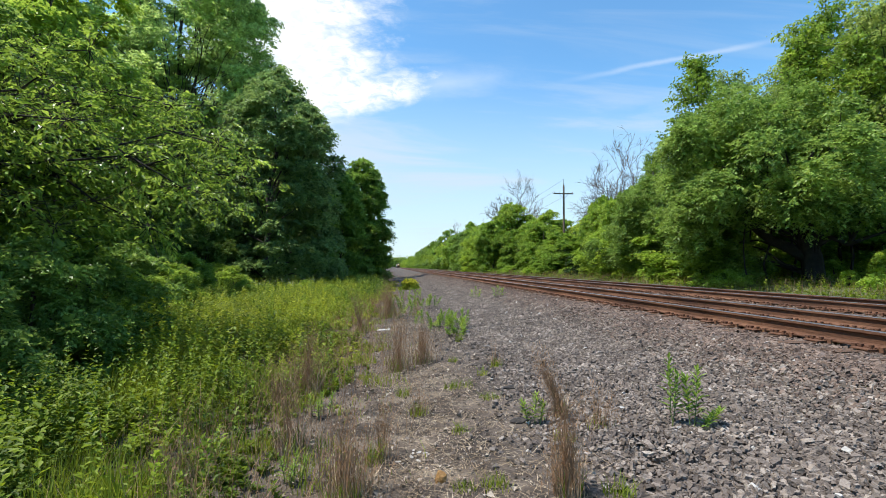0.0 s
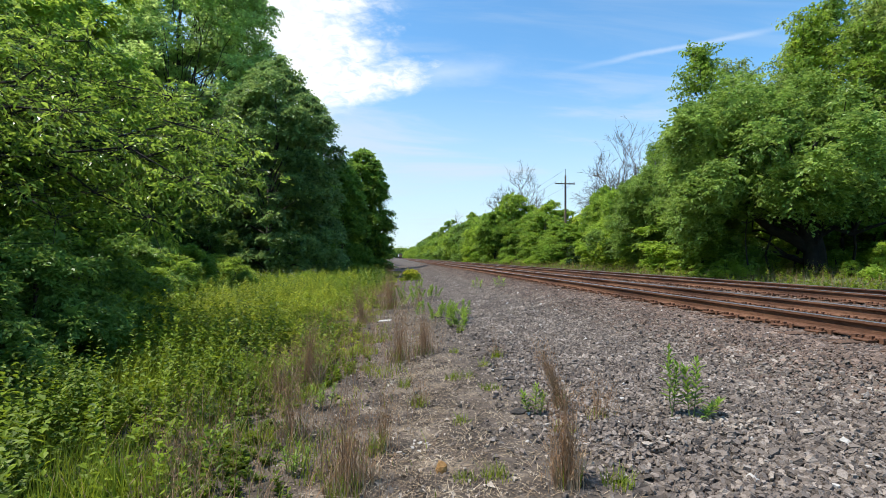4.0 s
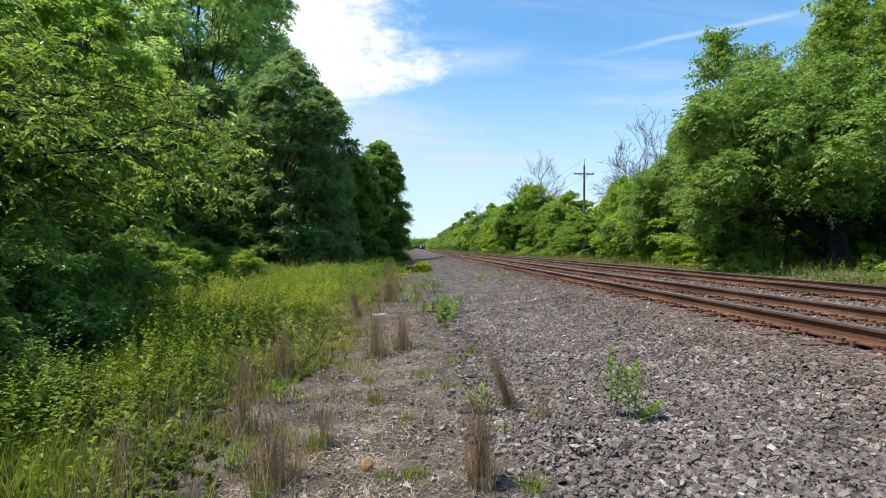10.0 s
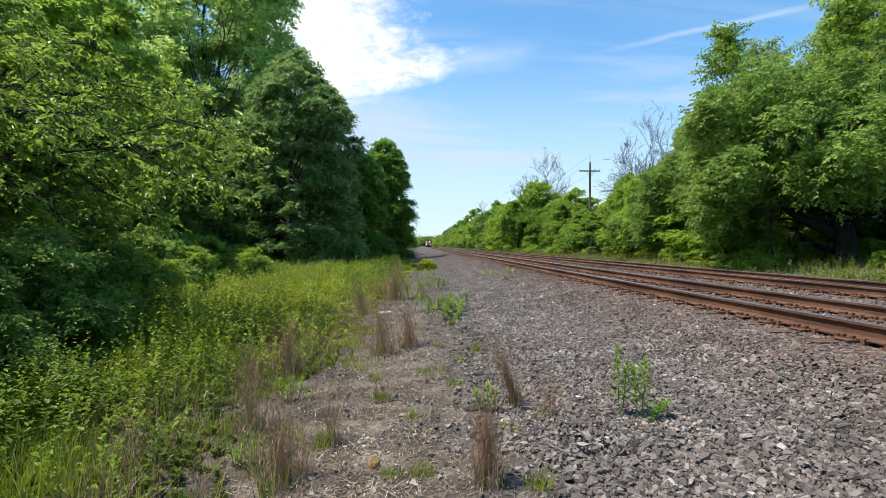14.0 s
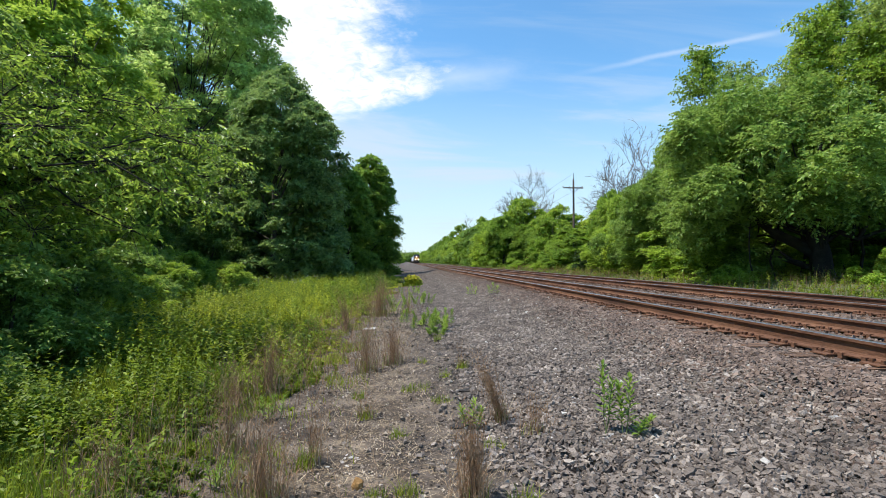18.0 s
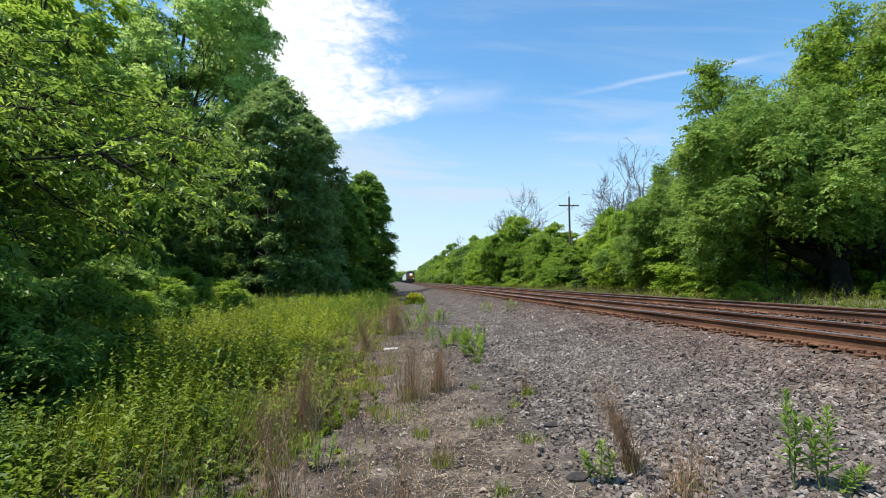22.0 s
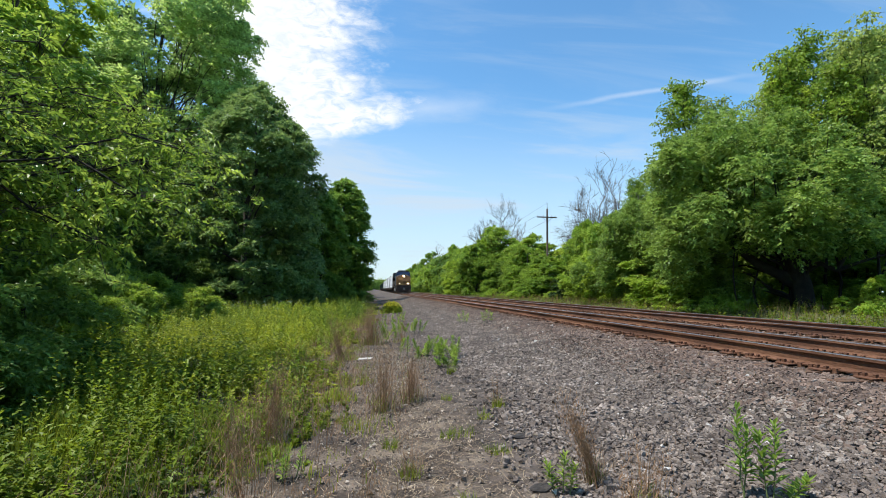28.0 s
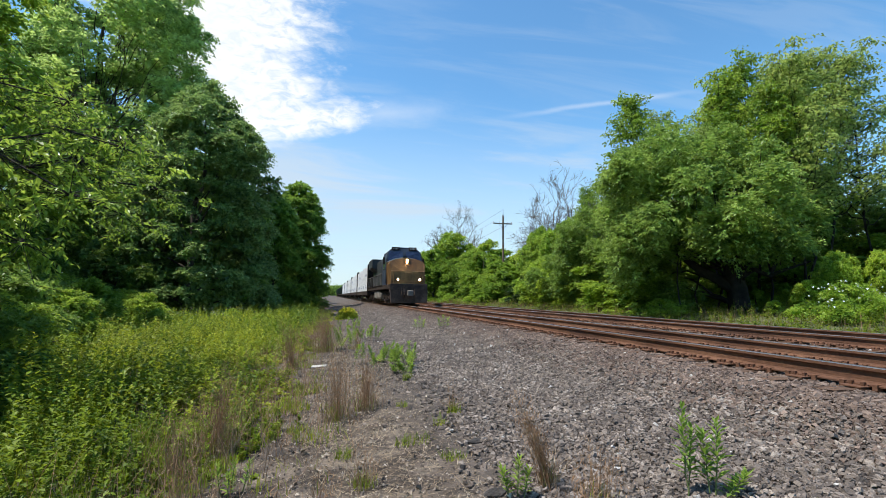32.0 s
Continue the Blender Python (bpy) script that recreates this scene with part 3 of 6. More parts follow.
def airy_meshes(seed, height, spread, leaf, mat, limbs=26, per=26, tuft=0.3):
    """A light crown: ascending limbs with side twigs, each ending in small drooping tufts, sky between them."""
    rng = np.random.default_rng(seed)
    top = np.array([rng.normal() * 0.4, rng.normal() * 0.4, height])
    paths = [limb_path(rng, (0, 0, -0.3), top, height * 0.006, 0.012, 10, wob=0.012)]
    stem, tufts = paths[0][0], []
    for i in range(limbs):
        f = 0.32 + 0.66 * (i + rng.uniform(0, 1)) / limbs
        a = 2.4 * i + rng.normal() * 0.4
        k = f * 9
        s = stem[int(k)] + (stem[min(9, int(k) + 1)] - stem[int(k)]) * (k - int(k))
        length = spread * (1.05 - f) ** 0.55 * rng.uniform(0.55, 1.25)
        rise = rng.uniform(0.25, 0.75) + 0.5 * f
        e = s + np.array([math.cos(a), math.sin(a), rise]) * length
        p, r = limb_path(rng, s, e, 0.05 * (1.1 - f), 0.008, 6, -0.06, 0.04)
        paths.append((p, r))
        for j in range(2, 6):
            tufts.append(p[j])
            for _ in range(3):
                q = p[j] + rng.normal(size=3) * 0.2 * length ** 0.5 * [1, 1, 0.7] + [0, 0, 0.08]
                paths.append(limb_path(rng, p[j], q, 0.012, 0.005, 4, 0, 0.03))
                tufts.append(q)
    tufts = np.array(tufts)
    n = len(tufts)
    size = tuft * rng.uniform(0.5, 1.3, n)
    off = unit(rng, n * per)
    off[:, 2] = np.abs(off[:, 2]) * 0.8 - 0.2
    idx = np.repeat(np.arange(n), per)
    pos = tufts[idx] + off * (size[idx] * rng.uniform(0.5, 1.05, n * per))[:, None]
    d = off * [1, 1, 0.3] + rng.normal(size=pos.shape) * 0.4 - [0, 0, 0.35]
    ln = leaf * rng.uniform(0.6, 1.35, len(pos))
    V, F = leaves(pos, d, off + [0, 0, 0.8] + rng.normal(size=pos.shape) * 0.35, ln, ln * 0.62)
    W, G = tubes(paths, 5)
    return mesh_np("trunk", W, G, M_BARK_DARK, smooth=True), mesh_np("crown", V, F, mat)


def sprays(rng, base, d, length, per, leaf, droop=0.3, wide=0.6, loose=0.25):
    """Leafy shoots: leaves set alternately along a drooping twig, all in the shoot's own plane. Gives verts and triangles."""
    n = len(base)
    d = d / (np.linalg.norm(d, axis=1, keepdims=True) + 1e-9)
    side = np.cross(d, [0, 0, 1.0])
    side /= np.linalg.norm(side, axis=1, keepdims=True) + 1e-9
    up = np.cross(side, d)
    idx, j = np.repeat(np.arange(n), per), np.tile(np.arange(per), n)
    t = (j + rng.uniform(0, 1, n * per)) / per
    L = np.broadcast_to(length, n)[idx][:, None]
    p = base[idx] + d[idx] * L * t[:, None] - np.array([0, 0, 1.0]) * droop * L * (t ** 2)[:, None]
    hand = np.where(j % 2, 1.0, -1.0)[:, None]
    out = d[idx] * 0.55 + side[idx] * hand * rng.uniform(0.4, 1.1, (n * per, 1)) - [0, 0, 0.15 + droop * 0.6] + rng.normal(size=(n * per, 3)) * loose
    ups = up[idx] + rng.normal(size=(n * per, 3)) * loose
    ln = leaf * rng.uniform(0.65, 1.3, n * per) * (1.05 - 0.3 * t)
    return leaves(p + rng.normal(size=p.shape) * 0.03 * L, out, ups, ln, ln * wide * rng.uniform(0.8, 1.2, n * per), 0.18)


def spray_tree(seed, height, radius, shape, leaf, count, per, mat, trunk_r, shoot=0.7, lean=(0, 0), shift=(0, 0), crown_base=0.1, limbs=26, boughs=120, bough=0.8, droop=0.35, core=4000, bark=None, open_low=None, paths=None, wide=0.6, flat=0.62, deep=0.5, uneven=0.1, tufts=0.0):
    """A crown of leafy shoots on boughs; shape(h): the crown's radius at h from 0 to 1; open_low(a): the height below which bearing a stays bare."""
    rng = np.random.default_rng(seed)
    h0 = height * crown_base
    ph = rng.uniform(0, 6.28, 8)
    grid = np.array([shape(i / 100) for i in range(101)])
    cdf = np.cumsum(grid + 0.2)
    h = np.interp(rng.uniform(0, cdf[-1], boughs), cdf, np.linspace(0, 1, 101))
    a = rng.uniform(0, 2 * np.pi, boughs)
    broad = 0.6 * np.sin(2 * a + ph[4] + 4 * h) + 0.5 * np.sin(3 * a + ph[5] - 7 * h) + 0.5 * np.sin(11 * h + ph[6] + a)
    R = np.interp(h, np.linspace(0, 1, 101), grid) * radius * (1 + uneven * broad)
    rb = bough * rng.uniform(0.55, 1.35, boughs)
    rb = np.minimum(rb, 0.25 * bough + 0.75 * R)
    f = 1 - deep * rng.uniform(0, 1, boughs) ** 2.2
    o = np.stack([np.cos(a), np.sin(a), 0 * a], -1)
    C = o * (np.clip(R - rb * 0.75, 0, None) * f)[:, None] + np.stack([lean[0] * h + shift[0], lean[1] * h + shift[1], h0 + h * (height - h0) - 0.3 * rb], -1)
    if open_low is not None:
        C[:, 2] = np.maximum(C[:, 2], open_low(a) + 0.4 * rb)
    C[:, 2] += tufts * rng.uniform(-1, 1, boughs) * np.clip(h * 1.6 - 0.3, 0, 1)
    w = rb ** 2 * (0.5 + f)
    k = rng.choice(boughs, count, p=w / w.sum())
    d = unit(rng, count) + 0.55 * o[k] + [0, 0, 0.38]
    d /= np.linalg.norm(d, axis=1, keepdims=True)
    P = C[k] + d * (rb[k] * np.where(rng.uniform(0, 1, count) < 0.8, rng.uniform(0.82, 1.08, count), rng.uniform(0.3, 0.85, count)))[:, None] * [1, 1, flat]
    keep = P[:, 2] > 0.12
    P, d, k = P[keep], d[keep], k[keep]
    n = len(P)
    D = d * [1, 1, 0.55] + rng.normal(size=(n, 3)) * 0.33 + [0, 0, 0.1]
    size = shoot * rng.uniform(0.55, 1.3, n)
    Dn = D / np.linalg.norm(D, axis=1, keepdims=True)
    blocks = [sprays(rng, P - Dn * (size * 0.6)[:, None], D, size, per, leaf, droop, wide)]
    if core:
        i = rng.integers(0, n, core)
        q = C[k[i]] + (P[i] - C[k[i]]) * rng.uniform(-0.4, 0.75, (core, 1))
        q[:, :2] *= rng.uniform(0.55, 1.0, (core, 1))
        cl = leaf * rng.uniform(1.5, 2.8, core)
        blocks.append(leaves(q, unit(rng, core), unit(rng, core) + [0, 0, 0.7], cl, cl * 0.75))
    V, F = merge(blocks)
    crown = mesh_np("crown", V, F, mat)
    if paths is None:
        top = np.array([lean[0] * 0.9, lean[1] * 0.9, height * 0.93])
        paths = [limb_path(rng, (0, 0, -0.3), top, trunk_r, trunk_r * 0.12, 9, wob=0.012)]
    else:
        paths = list(paths)
    stem = paths[0][0]
    for c in C[rng.permutation(boughs)[:limbs]]:
        zf = np.clip((c[2] * 0.72 - 0.3) / height, 0.06, 0.86)
        u = zf * (len(stem) - 1) * rng.uniform(0.75, 1.0)
        b = stem[int(u)] + (stem[min(len(stem) - 1, int(u) + 1)] - stem[int(u)]) * (u - int(u))
        paths.append(limb_path(rng, b, c, trunk_r * (1 - zf) * 0.2 + 0.02, 0.015, 6, 0.06, 0.028))
    V, F = tubes(paths, 8)
    return mesh_np("trunk", V, F, bark or M_BARK, smooth=True), crown


def tree(name, label, meshes, m, group="", category="tree"):
    t = thing(name, label, category, m, group)
    part("trunk", meshes[0], None, t, "dark bark trunk and limbs")
    part("crown", meshes[1], None, t)
    return t


def round_top(h):
    return max(0.15, math.sqrt(max(0.0, 1 - (1.7 * h - 0.75) ** 2 * 0.95))) if h < 1.02 else 0.1


def column(h):
    return 0.55 + 0.45 * math.sin(math.pi * min(1, h * 0.9 + 0.12))


def vase(h):
    return 0.35 + 0.65 * math.sin(math.pi * (0.15 + 0.72 * h)) ** 0.8


def bush_top(h):
    return math.sqrt(max(0.02, 1 - h * h))


def gz(x, y):
    return float(ground_z(x, y))


def ovoid(h):
    return 1.0 - 0.28 * h if h < 0.62 else 0.83 * math.sqrt(max(0.03, 1 - ((h - 0.62) / 0.40) ** 2))


def cone_round(h):
    return 1.0 - 0.30 * h ** 1.2 if h < 0.45 else 0.886 * (max(0.0, 1 - ((h - 0.45) / 0.57) ** 1.7)) ** 0.8 + 0.05


def spread_top(h):
    return 0.45 + 1.35 * h if h < 0.4 else max(0.15, math.sqrt(max(0.0, 1 - (1.7 * h - 0.70) ** 2 * 0.95)))


def build_trees():
    # west side: the dense dark tree at the meadow's end, and those behind it
    dark = spray_tree(11, 16.2, 5.5, cone_round, 0.23, 9500, 10, M_LEAF_CONE, 0.28, 0.8, lean=(0.9, 0), crown_base=0.02, droop=0.45, limbs=24, boughs=460, bough=0.75, core=7000, deep=0.3)
    tree("dense_tree", "dense dark green tree reaching down to the meadow", dark, pose(-9.5, 35.0, gz(-9.5, 35)), "trees along the meadow")
    row = spray_tree(12, 13.8, 3.7, ovoid, 0.29, 3900, 11, M_LEAF_DARK, 0.3, 0.9, crown_base=0.03, droop=0.4, limbs=20, boughs=210, bough=0.75, core=3500, deep=0.3)
    row_far = tree_meshes(15, 14.2, 4.0, ovoid, 0.45, 330, 30, M_LEAF_DARK, 0.3, 1.0, crown_base=0.02, droop=0.35, limbs=10, lobes=50, lobe_r=1.2, core=900)
    for x, y, s, rz in ((-4.0, 57, 1.05, 40), (-8.5, 46, 0.85, 300), (-5.6, 50, 0.84, 200), (-12.5, 45, 1.0, 77), (-16.5, 43.5, 1.0, 150), (-7.6, 68, 0.98, 160), (-8.2, 80, 1.0, 250), (-9, 94, 1.0, 10), (-9.5, 112, 1.05, 90), (-9.6, 135, 1.05, 200), (-10, 165, 1.1, 30), (-10, 200, 1.1, 110), (-10.5, 250, 1.2, 140), (-10.5, 330, 1.2, 20)):
        t = tree("dense_tree", "dense dark green tree in the row beside the railway", row if y < 75 else row_far, pose(x, y, gz(x, y), 0, 0, rz), "trees along the meadow")
        t.scale = (s, s, s)
    tall = spray_tree(13, 26.5, 7.6, vase, 0.29, 9500, 11, M_LEAF_TALL, 0.42, 1.0, crown_base=0.2, droop=0.3, limbs=90, boughs=240, bough=1.15, core=600, flat=0.8, deep=0.7)
    for x, y, s, rz in ((-19.8, 46, 1.2, 0), (-25, 29, 0.95, 130), (-22, 50, 1.0, 220)):
        t = tree("tall_tree", "tall open-crowned tree with grey-green leaves behind the meadow", tall, pose(x, y, gz(x, y), 0, 0, rz), "tall trees")
        t.scale = (s, s, s)
    light = spray_tree(14, 14.5, 3.9, column, 0.23, 4000, 10, M_LEAF_BRIGHT, 0.2, 0.8, crown_base=0.08, droop=0.35, limbs=60, boughs=130, bough=0.8, core=300, deep=0.7)
    for x, y, s, rz in ((-14.0, 20, 1.0, 0), (-15.0, 13.0, 0.8, 100), (-18.5, 25, 1.05, 60)):
        t = tree("light_tree", "light green maple-like tree at the wood's edge", light, pose(x, y, gz(x, y), 0, 0, rz), "light trees")
        t.scale = (s, s, s)
    # east side: the big spreading tree and its neighbours
    stem = np.array([(0, 0, -0.3), (-0.05, 0, 0.5), (-0.1, 0, 1.2), (-0.25, 0.05, 1.9), (-0.3, 0.1, 2.8), (-0.1, 0.2, 4.0), (0.1, 0.2, 5.4), (0.2, 0.1, 7.0)])
    boughs = [(stem, np.array([0.62, 0.46, 0.42, 0.40, 0.30, 0.22, 0.14, 0.05])),
              (np.array([(-0.15, 0, 1.2), (-0.7, 0.5, 1.7), (-1.4, 1.0, 2.2), (-2.1, 1.5, 3.0), (-2.9, 2.0, 4.2)]), np.array([0.30, 0.26, 0.22, 0.16, 0.06])),
              (np.array([(-0.2, 0, 1.7), (0.5, -0.4, 2.25), (1.0, -0.8, 1.9), (1.5, -1.2, 2.2), (2.4, -1.8, 2.6)]), np.array([0.16, 0.13, 0.11, 0.08, 0.03])),
              (np.array([(1.0, -0.8, 1.9), (1.25, -1.0, 2.6), (1.3, -1.2, 3.3), (1.9, -1.5, 4.2)]), np.array([0.10, 0.08, 0.06, 0.03]))]
    big = spray_tree(21, 8.9, 6.0, spread_top, 0.2, 10500, 10, M_LEAF_MID, 0.45, 0.75, shift=(-1.4, 1.3), crown_base=0.06, droop=0.3, limbs=22, boughs=170, bough=0.95, core=900, bark=M_BARK_DARK, paths=boughs, deep=0.55, uneven=0.3, flat=1.0, tufts=1.1, open_low=lambda a: np.where(np.cos(a - 2.36) < 0.45, np.where(np.cos(a - 0.8) > 0.1, 4.2, 3.0), 0.4))
    tree("spreading_tree", "broad spreading tree with drooping leaves and a dark trunk", big, pose(19.8, 20.3, gz(19.8, 20.3)), "trees across the tracks")
    spire = [airy_meshes(22, 12.6, 2.5, 0.16, M_LEAF_HEDGE, 46, 12, 0.32), airy_meshes(23, 12.9, 2.9, 0.17, M_LEAF_AIRY, 42, 10, 0.36)]
    for k, (x, y, s, rz) in enumerate(((17.0, 24.5, 0.98, 0), (18.6, 25.4, 0.8, 70), (17.9, 25.2, 0.74, 140), (21.0, 25.5, 0.8, 30), (22.0, 24, 1.12, 120), (23.3, 25, 1.0, 300), (24.8, 23.5, 1.25, 220), (20.2, 26.0, 0.95, 40), (26.8, 23.5, 1.2, 90), (28.8, 22, 1.2, 10), (25.6, 45, 0.95, 100), (27.4, 46.5, 0.9, 260), (24.6, 41, 0.8, 330), (31, 22, 1.2, 190), (21.7, 20.4, 0.92, 60), (22.9, 19.2, 1.02, 150), (20.6, 21.8, 0.86, 200), (18.4, 21.4, 0.72, 250), (16.8, 20.8, 0.6, 310), (24.2, 20.6, 1.05, 100))):
        t = tree("slender_tree", "slender tree with a feathery uneven top", spire[k % 2], pose(x, y, gz(x, y), 0, 0, rz), "trees across the tracks")
        t.scale = (s, s, s)
    for x, y, s, rz in ((33, 15, 0.95, 200), (30, 27, 1.1, 300), (40, 20, 1.0, 20), (19.8, 30.5, 0.72, 60)):
        t = tree("spreading_tree", "broad spreading tree with drooping leaves and a dark trunk", big, pose(x, y, gz(x, y), 0, 0, rz), "trees across the tracks")
        t.scale = (s, s, s)
    hedge = [spray_tree(30 + i, (7.5, 8.2, 6.8)[i], (3.7, 3.5, 3.6)[i], (round_top, ovoid, round_top)[i], 0.27, 1500, 11, (M_LEAF_HEDGE, M_LEAF_HEDGE, M_LEAF_BRIGHT)[i], 0.18, 0.8, crown_base=0.0, droop=0.4, limbs=12, boughs=75, bough=0.85, core=900, uneven=0.16) for i in range(3)]
    hedge_far = [tree_meshes(36 + i, (7.5, 8.2)[i], (3.7, 3.5)[i], (round_top, ovoid)[i], 0.42, 170, 24, (M_LEAF_HEDGE, M_LEAF_MID)[i], 0.18, 0.8, crown_base=0.0, droop=0.25, limbs=6, lobes=22, lobe_r=1.2, core=350) for i in range(2)]
    hedge_end = tree_meshes(39, 8.0, 4.2, round_top, 0.8, 90, 20, M_LEAF_HEDGE, 0.18, 1.4, crown_base=0.0, droop=0.2, limbs=4, core=300)
    r = random.Random(5)
    y = 34.0
    while y < 460:
        for x, k in ((19.4, 0.72), (24.0, 1.0)):
            i = r.randrange(3)
            # low before the pole, tall beyond it
            low = 40 < y < 60 if x < 20 else 47 < y < 68
            tall_to = 4.3 / k if low else 8.3 if y < 57 else 9.4
            s = tall_to * k / 7.5 * r.uniform(0.76, 1.18)
            xx, yy = x - (1.6 if y > 78 else 0) + r.uniform(-1, 1), y + r.uniform(-2, 2)
            t = tree("hedgerow_tree", "bushy bright green tree in the row across the tracks", hedge[i] if y < 100 else hedge_far[i % 2], pose(xx, yy, gz(xx, yy), 0, 0, r.uniform(0, 360)), "row of trees across the tracks")
            t.scale = (max(s, 0.8), max(s, 0.8), s)
        y += 4.6 if y < 66 else 6 if y < 120 else 9
    for x, y, s, rz in ((20.5, 82, 1.35, 20), (21.5, 128, 1.6, 100), (21.0, 170, 1.75, 200), (22, 240, 1.7, 300)):
        t = tree("hedgerow_tree", "taller bushy green tree in the row across the tracks", hedge[1], pose(x, y, gz(x, y), 0, 0, rz), "row of trees across the tracks")
        t.scale = (s * 0.85, s * 0.85, s)
    # bright crowns beside the pole
    for x, y, i, k, w, rz in ((22.0, 48.0, 2, 1.2, 0.62, 40), (21.3, 44.6, 0, 0.98, 0.62, 140), (23.2, 47.0, 2, 1.1, 0.6, 250), (20.6, 40.0, 2, 1.08, 0.75, 10), (22.6, 42.5, 0, 1.1, 0.75, 90), (28.5, 56.0, 1, 0.95, 1.0, 30), (28.5, 61.0, 0, 1.05, 1.0, 130), (29.0, 66.5, 2, 1.15, 1.1, 200), (27.0, 71.0, 1, 1.0, 1.0, 300)):
        t = tree("hedgerow_tree", "rounded bright green tree in the row across the tracks", hedge[i], pose(x, y, gz(x, y), 0, 0, rz), "row of trees across the tracks")
        t.scale = (w, w, k)
    # the row goes on lower towards the far end, on both sides
    y = 465.0
    while y < 960:
        for x in (20 + 0.0055 * y, -9 + 0.0055 * y):
            t = tree("hedgerow_tree", "bushy green tree far along the railway", hedge_end, pose(x + r.uniform(-1.5, 1.5), y, 0, 0, 0, r.uniform(0, 360)), "row of trees across the tracks")
            t.scale = [r.uniform(0.85, 1.35)] * 3
        y += 26
    for k, (x, y, s) in enumerate(((27, 28.5, 0.8), (20.0, 25.6, 0.45), (29.5, 24.5, 0.7), (33, 26, 0.9), (17.3, 23.8, 0.55), (18.0, 27.5, 0.8), (27, 24, 0.8), (31.5, 20.5, 0.6), (26.4, 19.4, 0.3), (28.4, 18.6, 0.42), (28.0, 22.0, 0.4), (34, 23, 1.0), (38, 19, 1.0), (42, 24, 1.1), (45, 16, 1.1), (36, 31, 1.1), (31, 16, 0.8), (33, 19, 0.9), (26, 31, 0.9), (36, 14, 0.9), (29, 33, 1.0), (38, 24, 1.0))):
        t = tree("hedgerow_tree", "bushy bright green tree in the row across the tracks", hedge[k % 3], pose(x, y, gz(x, y), 0, 0, 50 * k), "row of trees across the tracks")
        t.scale = (s * 1.1, s * 1.1, s * 0.7)
    for k, (x, y, w, h) in enumerate(((18.6, 16.0, 0.16, 0.22), (19.6, 15.4, 0.22, 0.34), (20.7, 16.2, 0.24, 0.4), (21.8, 15.2, 0.26, 0.4), (23.2, 14.8, 0.32, 0.45), (17.4, 16.4, 0.1, 0.1))):
        t = tree("verge_bush", "bright green leafy bush beside the dark trunk", hedge[2], pose(x, y, gz(x, y), 0, 0, 70 * k), "bushes under the spreading tree", "bush")
        t.scale = (w, w, h)
    # undergrowth that closes the wood behind the meadow, shade put into its leaf colour
    under = spray_tree(41, 5.2, 3.1, bush_top, 0.2, 1600, 11, M_LEAF_SHADED, 0.1, 0.75, crown_base=0.0, droop=0.4, limbs=10, boughs=60, bough=0.75, core=900)
    # wood's edge beside the footpath: broad crowns added mostly unseen to shade the brambles
    canopy = spray_tree(42, 9.4, 4.3, round_top, 0.17, 2500, 11, M_LEAF_MID, 0.25, 0.8, crown_base=0.34, droop=0.4, limbs=30, boughs=100, bough=0.8, core=300)
    for x, y, rz in ((-10.7, 4.6, 0), (-11.6, -3.0, 120), (-13.0, 11.0, 230)):
        tree("edge_tree", "broad dark green tree added mostly out of view to shade the brambles", canopy, pose(x, y, gz(x, y), 0, 0, rz), "trees at the wood's edge")
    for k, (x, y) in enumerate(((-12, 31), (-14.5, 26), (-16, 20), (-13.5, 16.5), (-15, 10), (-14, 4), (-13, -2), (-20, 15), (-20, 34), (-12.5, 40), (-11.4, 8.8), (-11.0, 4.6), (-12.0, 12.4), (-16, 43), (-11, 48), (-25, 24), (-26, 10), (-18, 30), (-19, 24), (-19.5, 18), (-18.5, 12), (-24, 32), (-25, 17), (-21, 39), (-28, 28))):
        t = tree("undergrowth_bush", "bushy undergrowth at the wood's edge, its green darkened for shade", under, pose(x, y, gz(x, y), 0, 0, 47 * k), "undergrowth", "bush")
        # the larger ones at the back are added to block light through the wood
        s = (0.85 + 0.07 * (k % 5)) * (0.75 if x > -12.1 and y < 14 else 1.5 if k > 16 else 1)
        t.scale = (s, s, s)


build_trees()


def bare_tree_mesh(seed, height):
    """A leafless tree: a forked stem with spreading limbs and fine twigs."""
    rng = np.random.default_rng(seed)
    paths = []

    def grow(a, d, length, r, depth):
        p, rad = limb_path(rng, a, a + d * length, r, r * 0.5, 6, 0.05, 0.03)
        paths.append((p, rad))
        if depth == 0:
            return
        for i in range((4, 4, 5, 6)[depth - 1]):
            nd = d + rng.normal(size=3) * 0.5 + [0, 0, 0.1]
            nd /= np.linalg.norm(nd)
            grow(p[rng.integers(2, 6)], nd, length * rng.uniform(0.4, 0.66), r * 0.5, depth - 1)

    grow(np.zeros(3), np.array([0.02, 0.0, 1.0]), height * 0.56, height * 0.010, 4)
    V, F = tubes([(p, np.maximum(r, 0.011)) for p, r in paths], 3)
    return mesh_np("branchwork", V, F, M_TWIG)


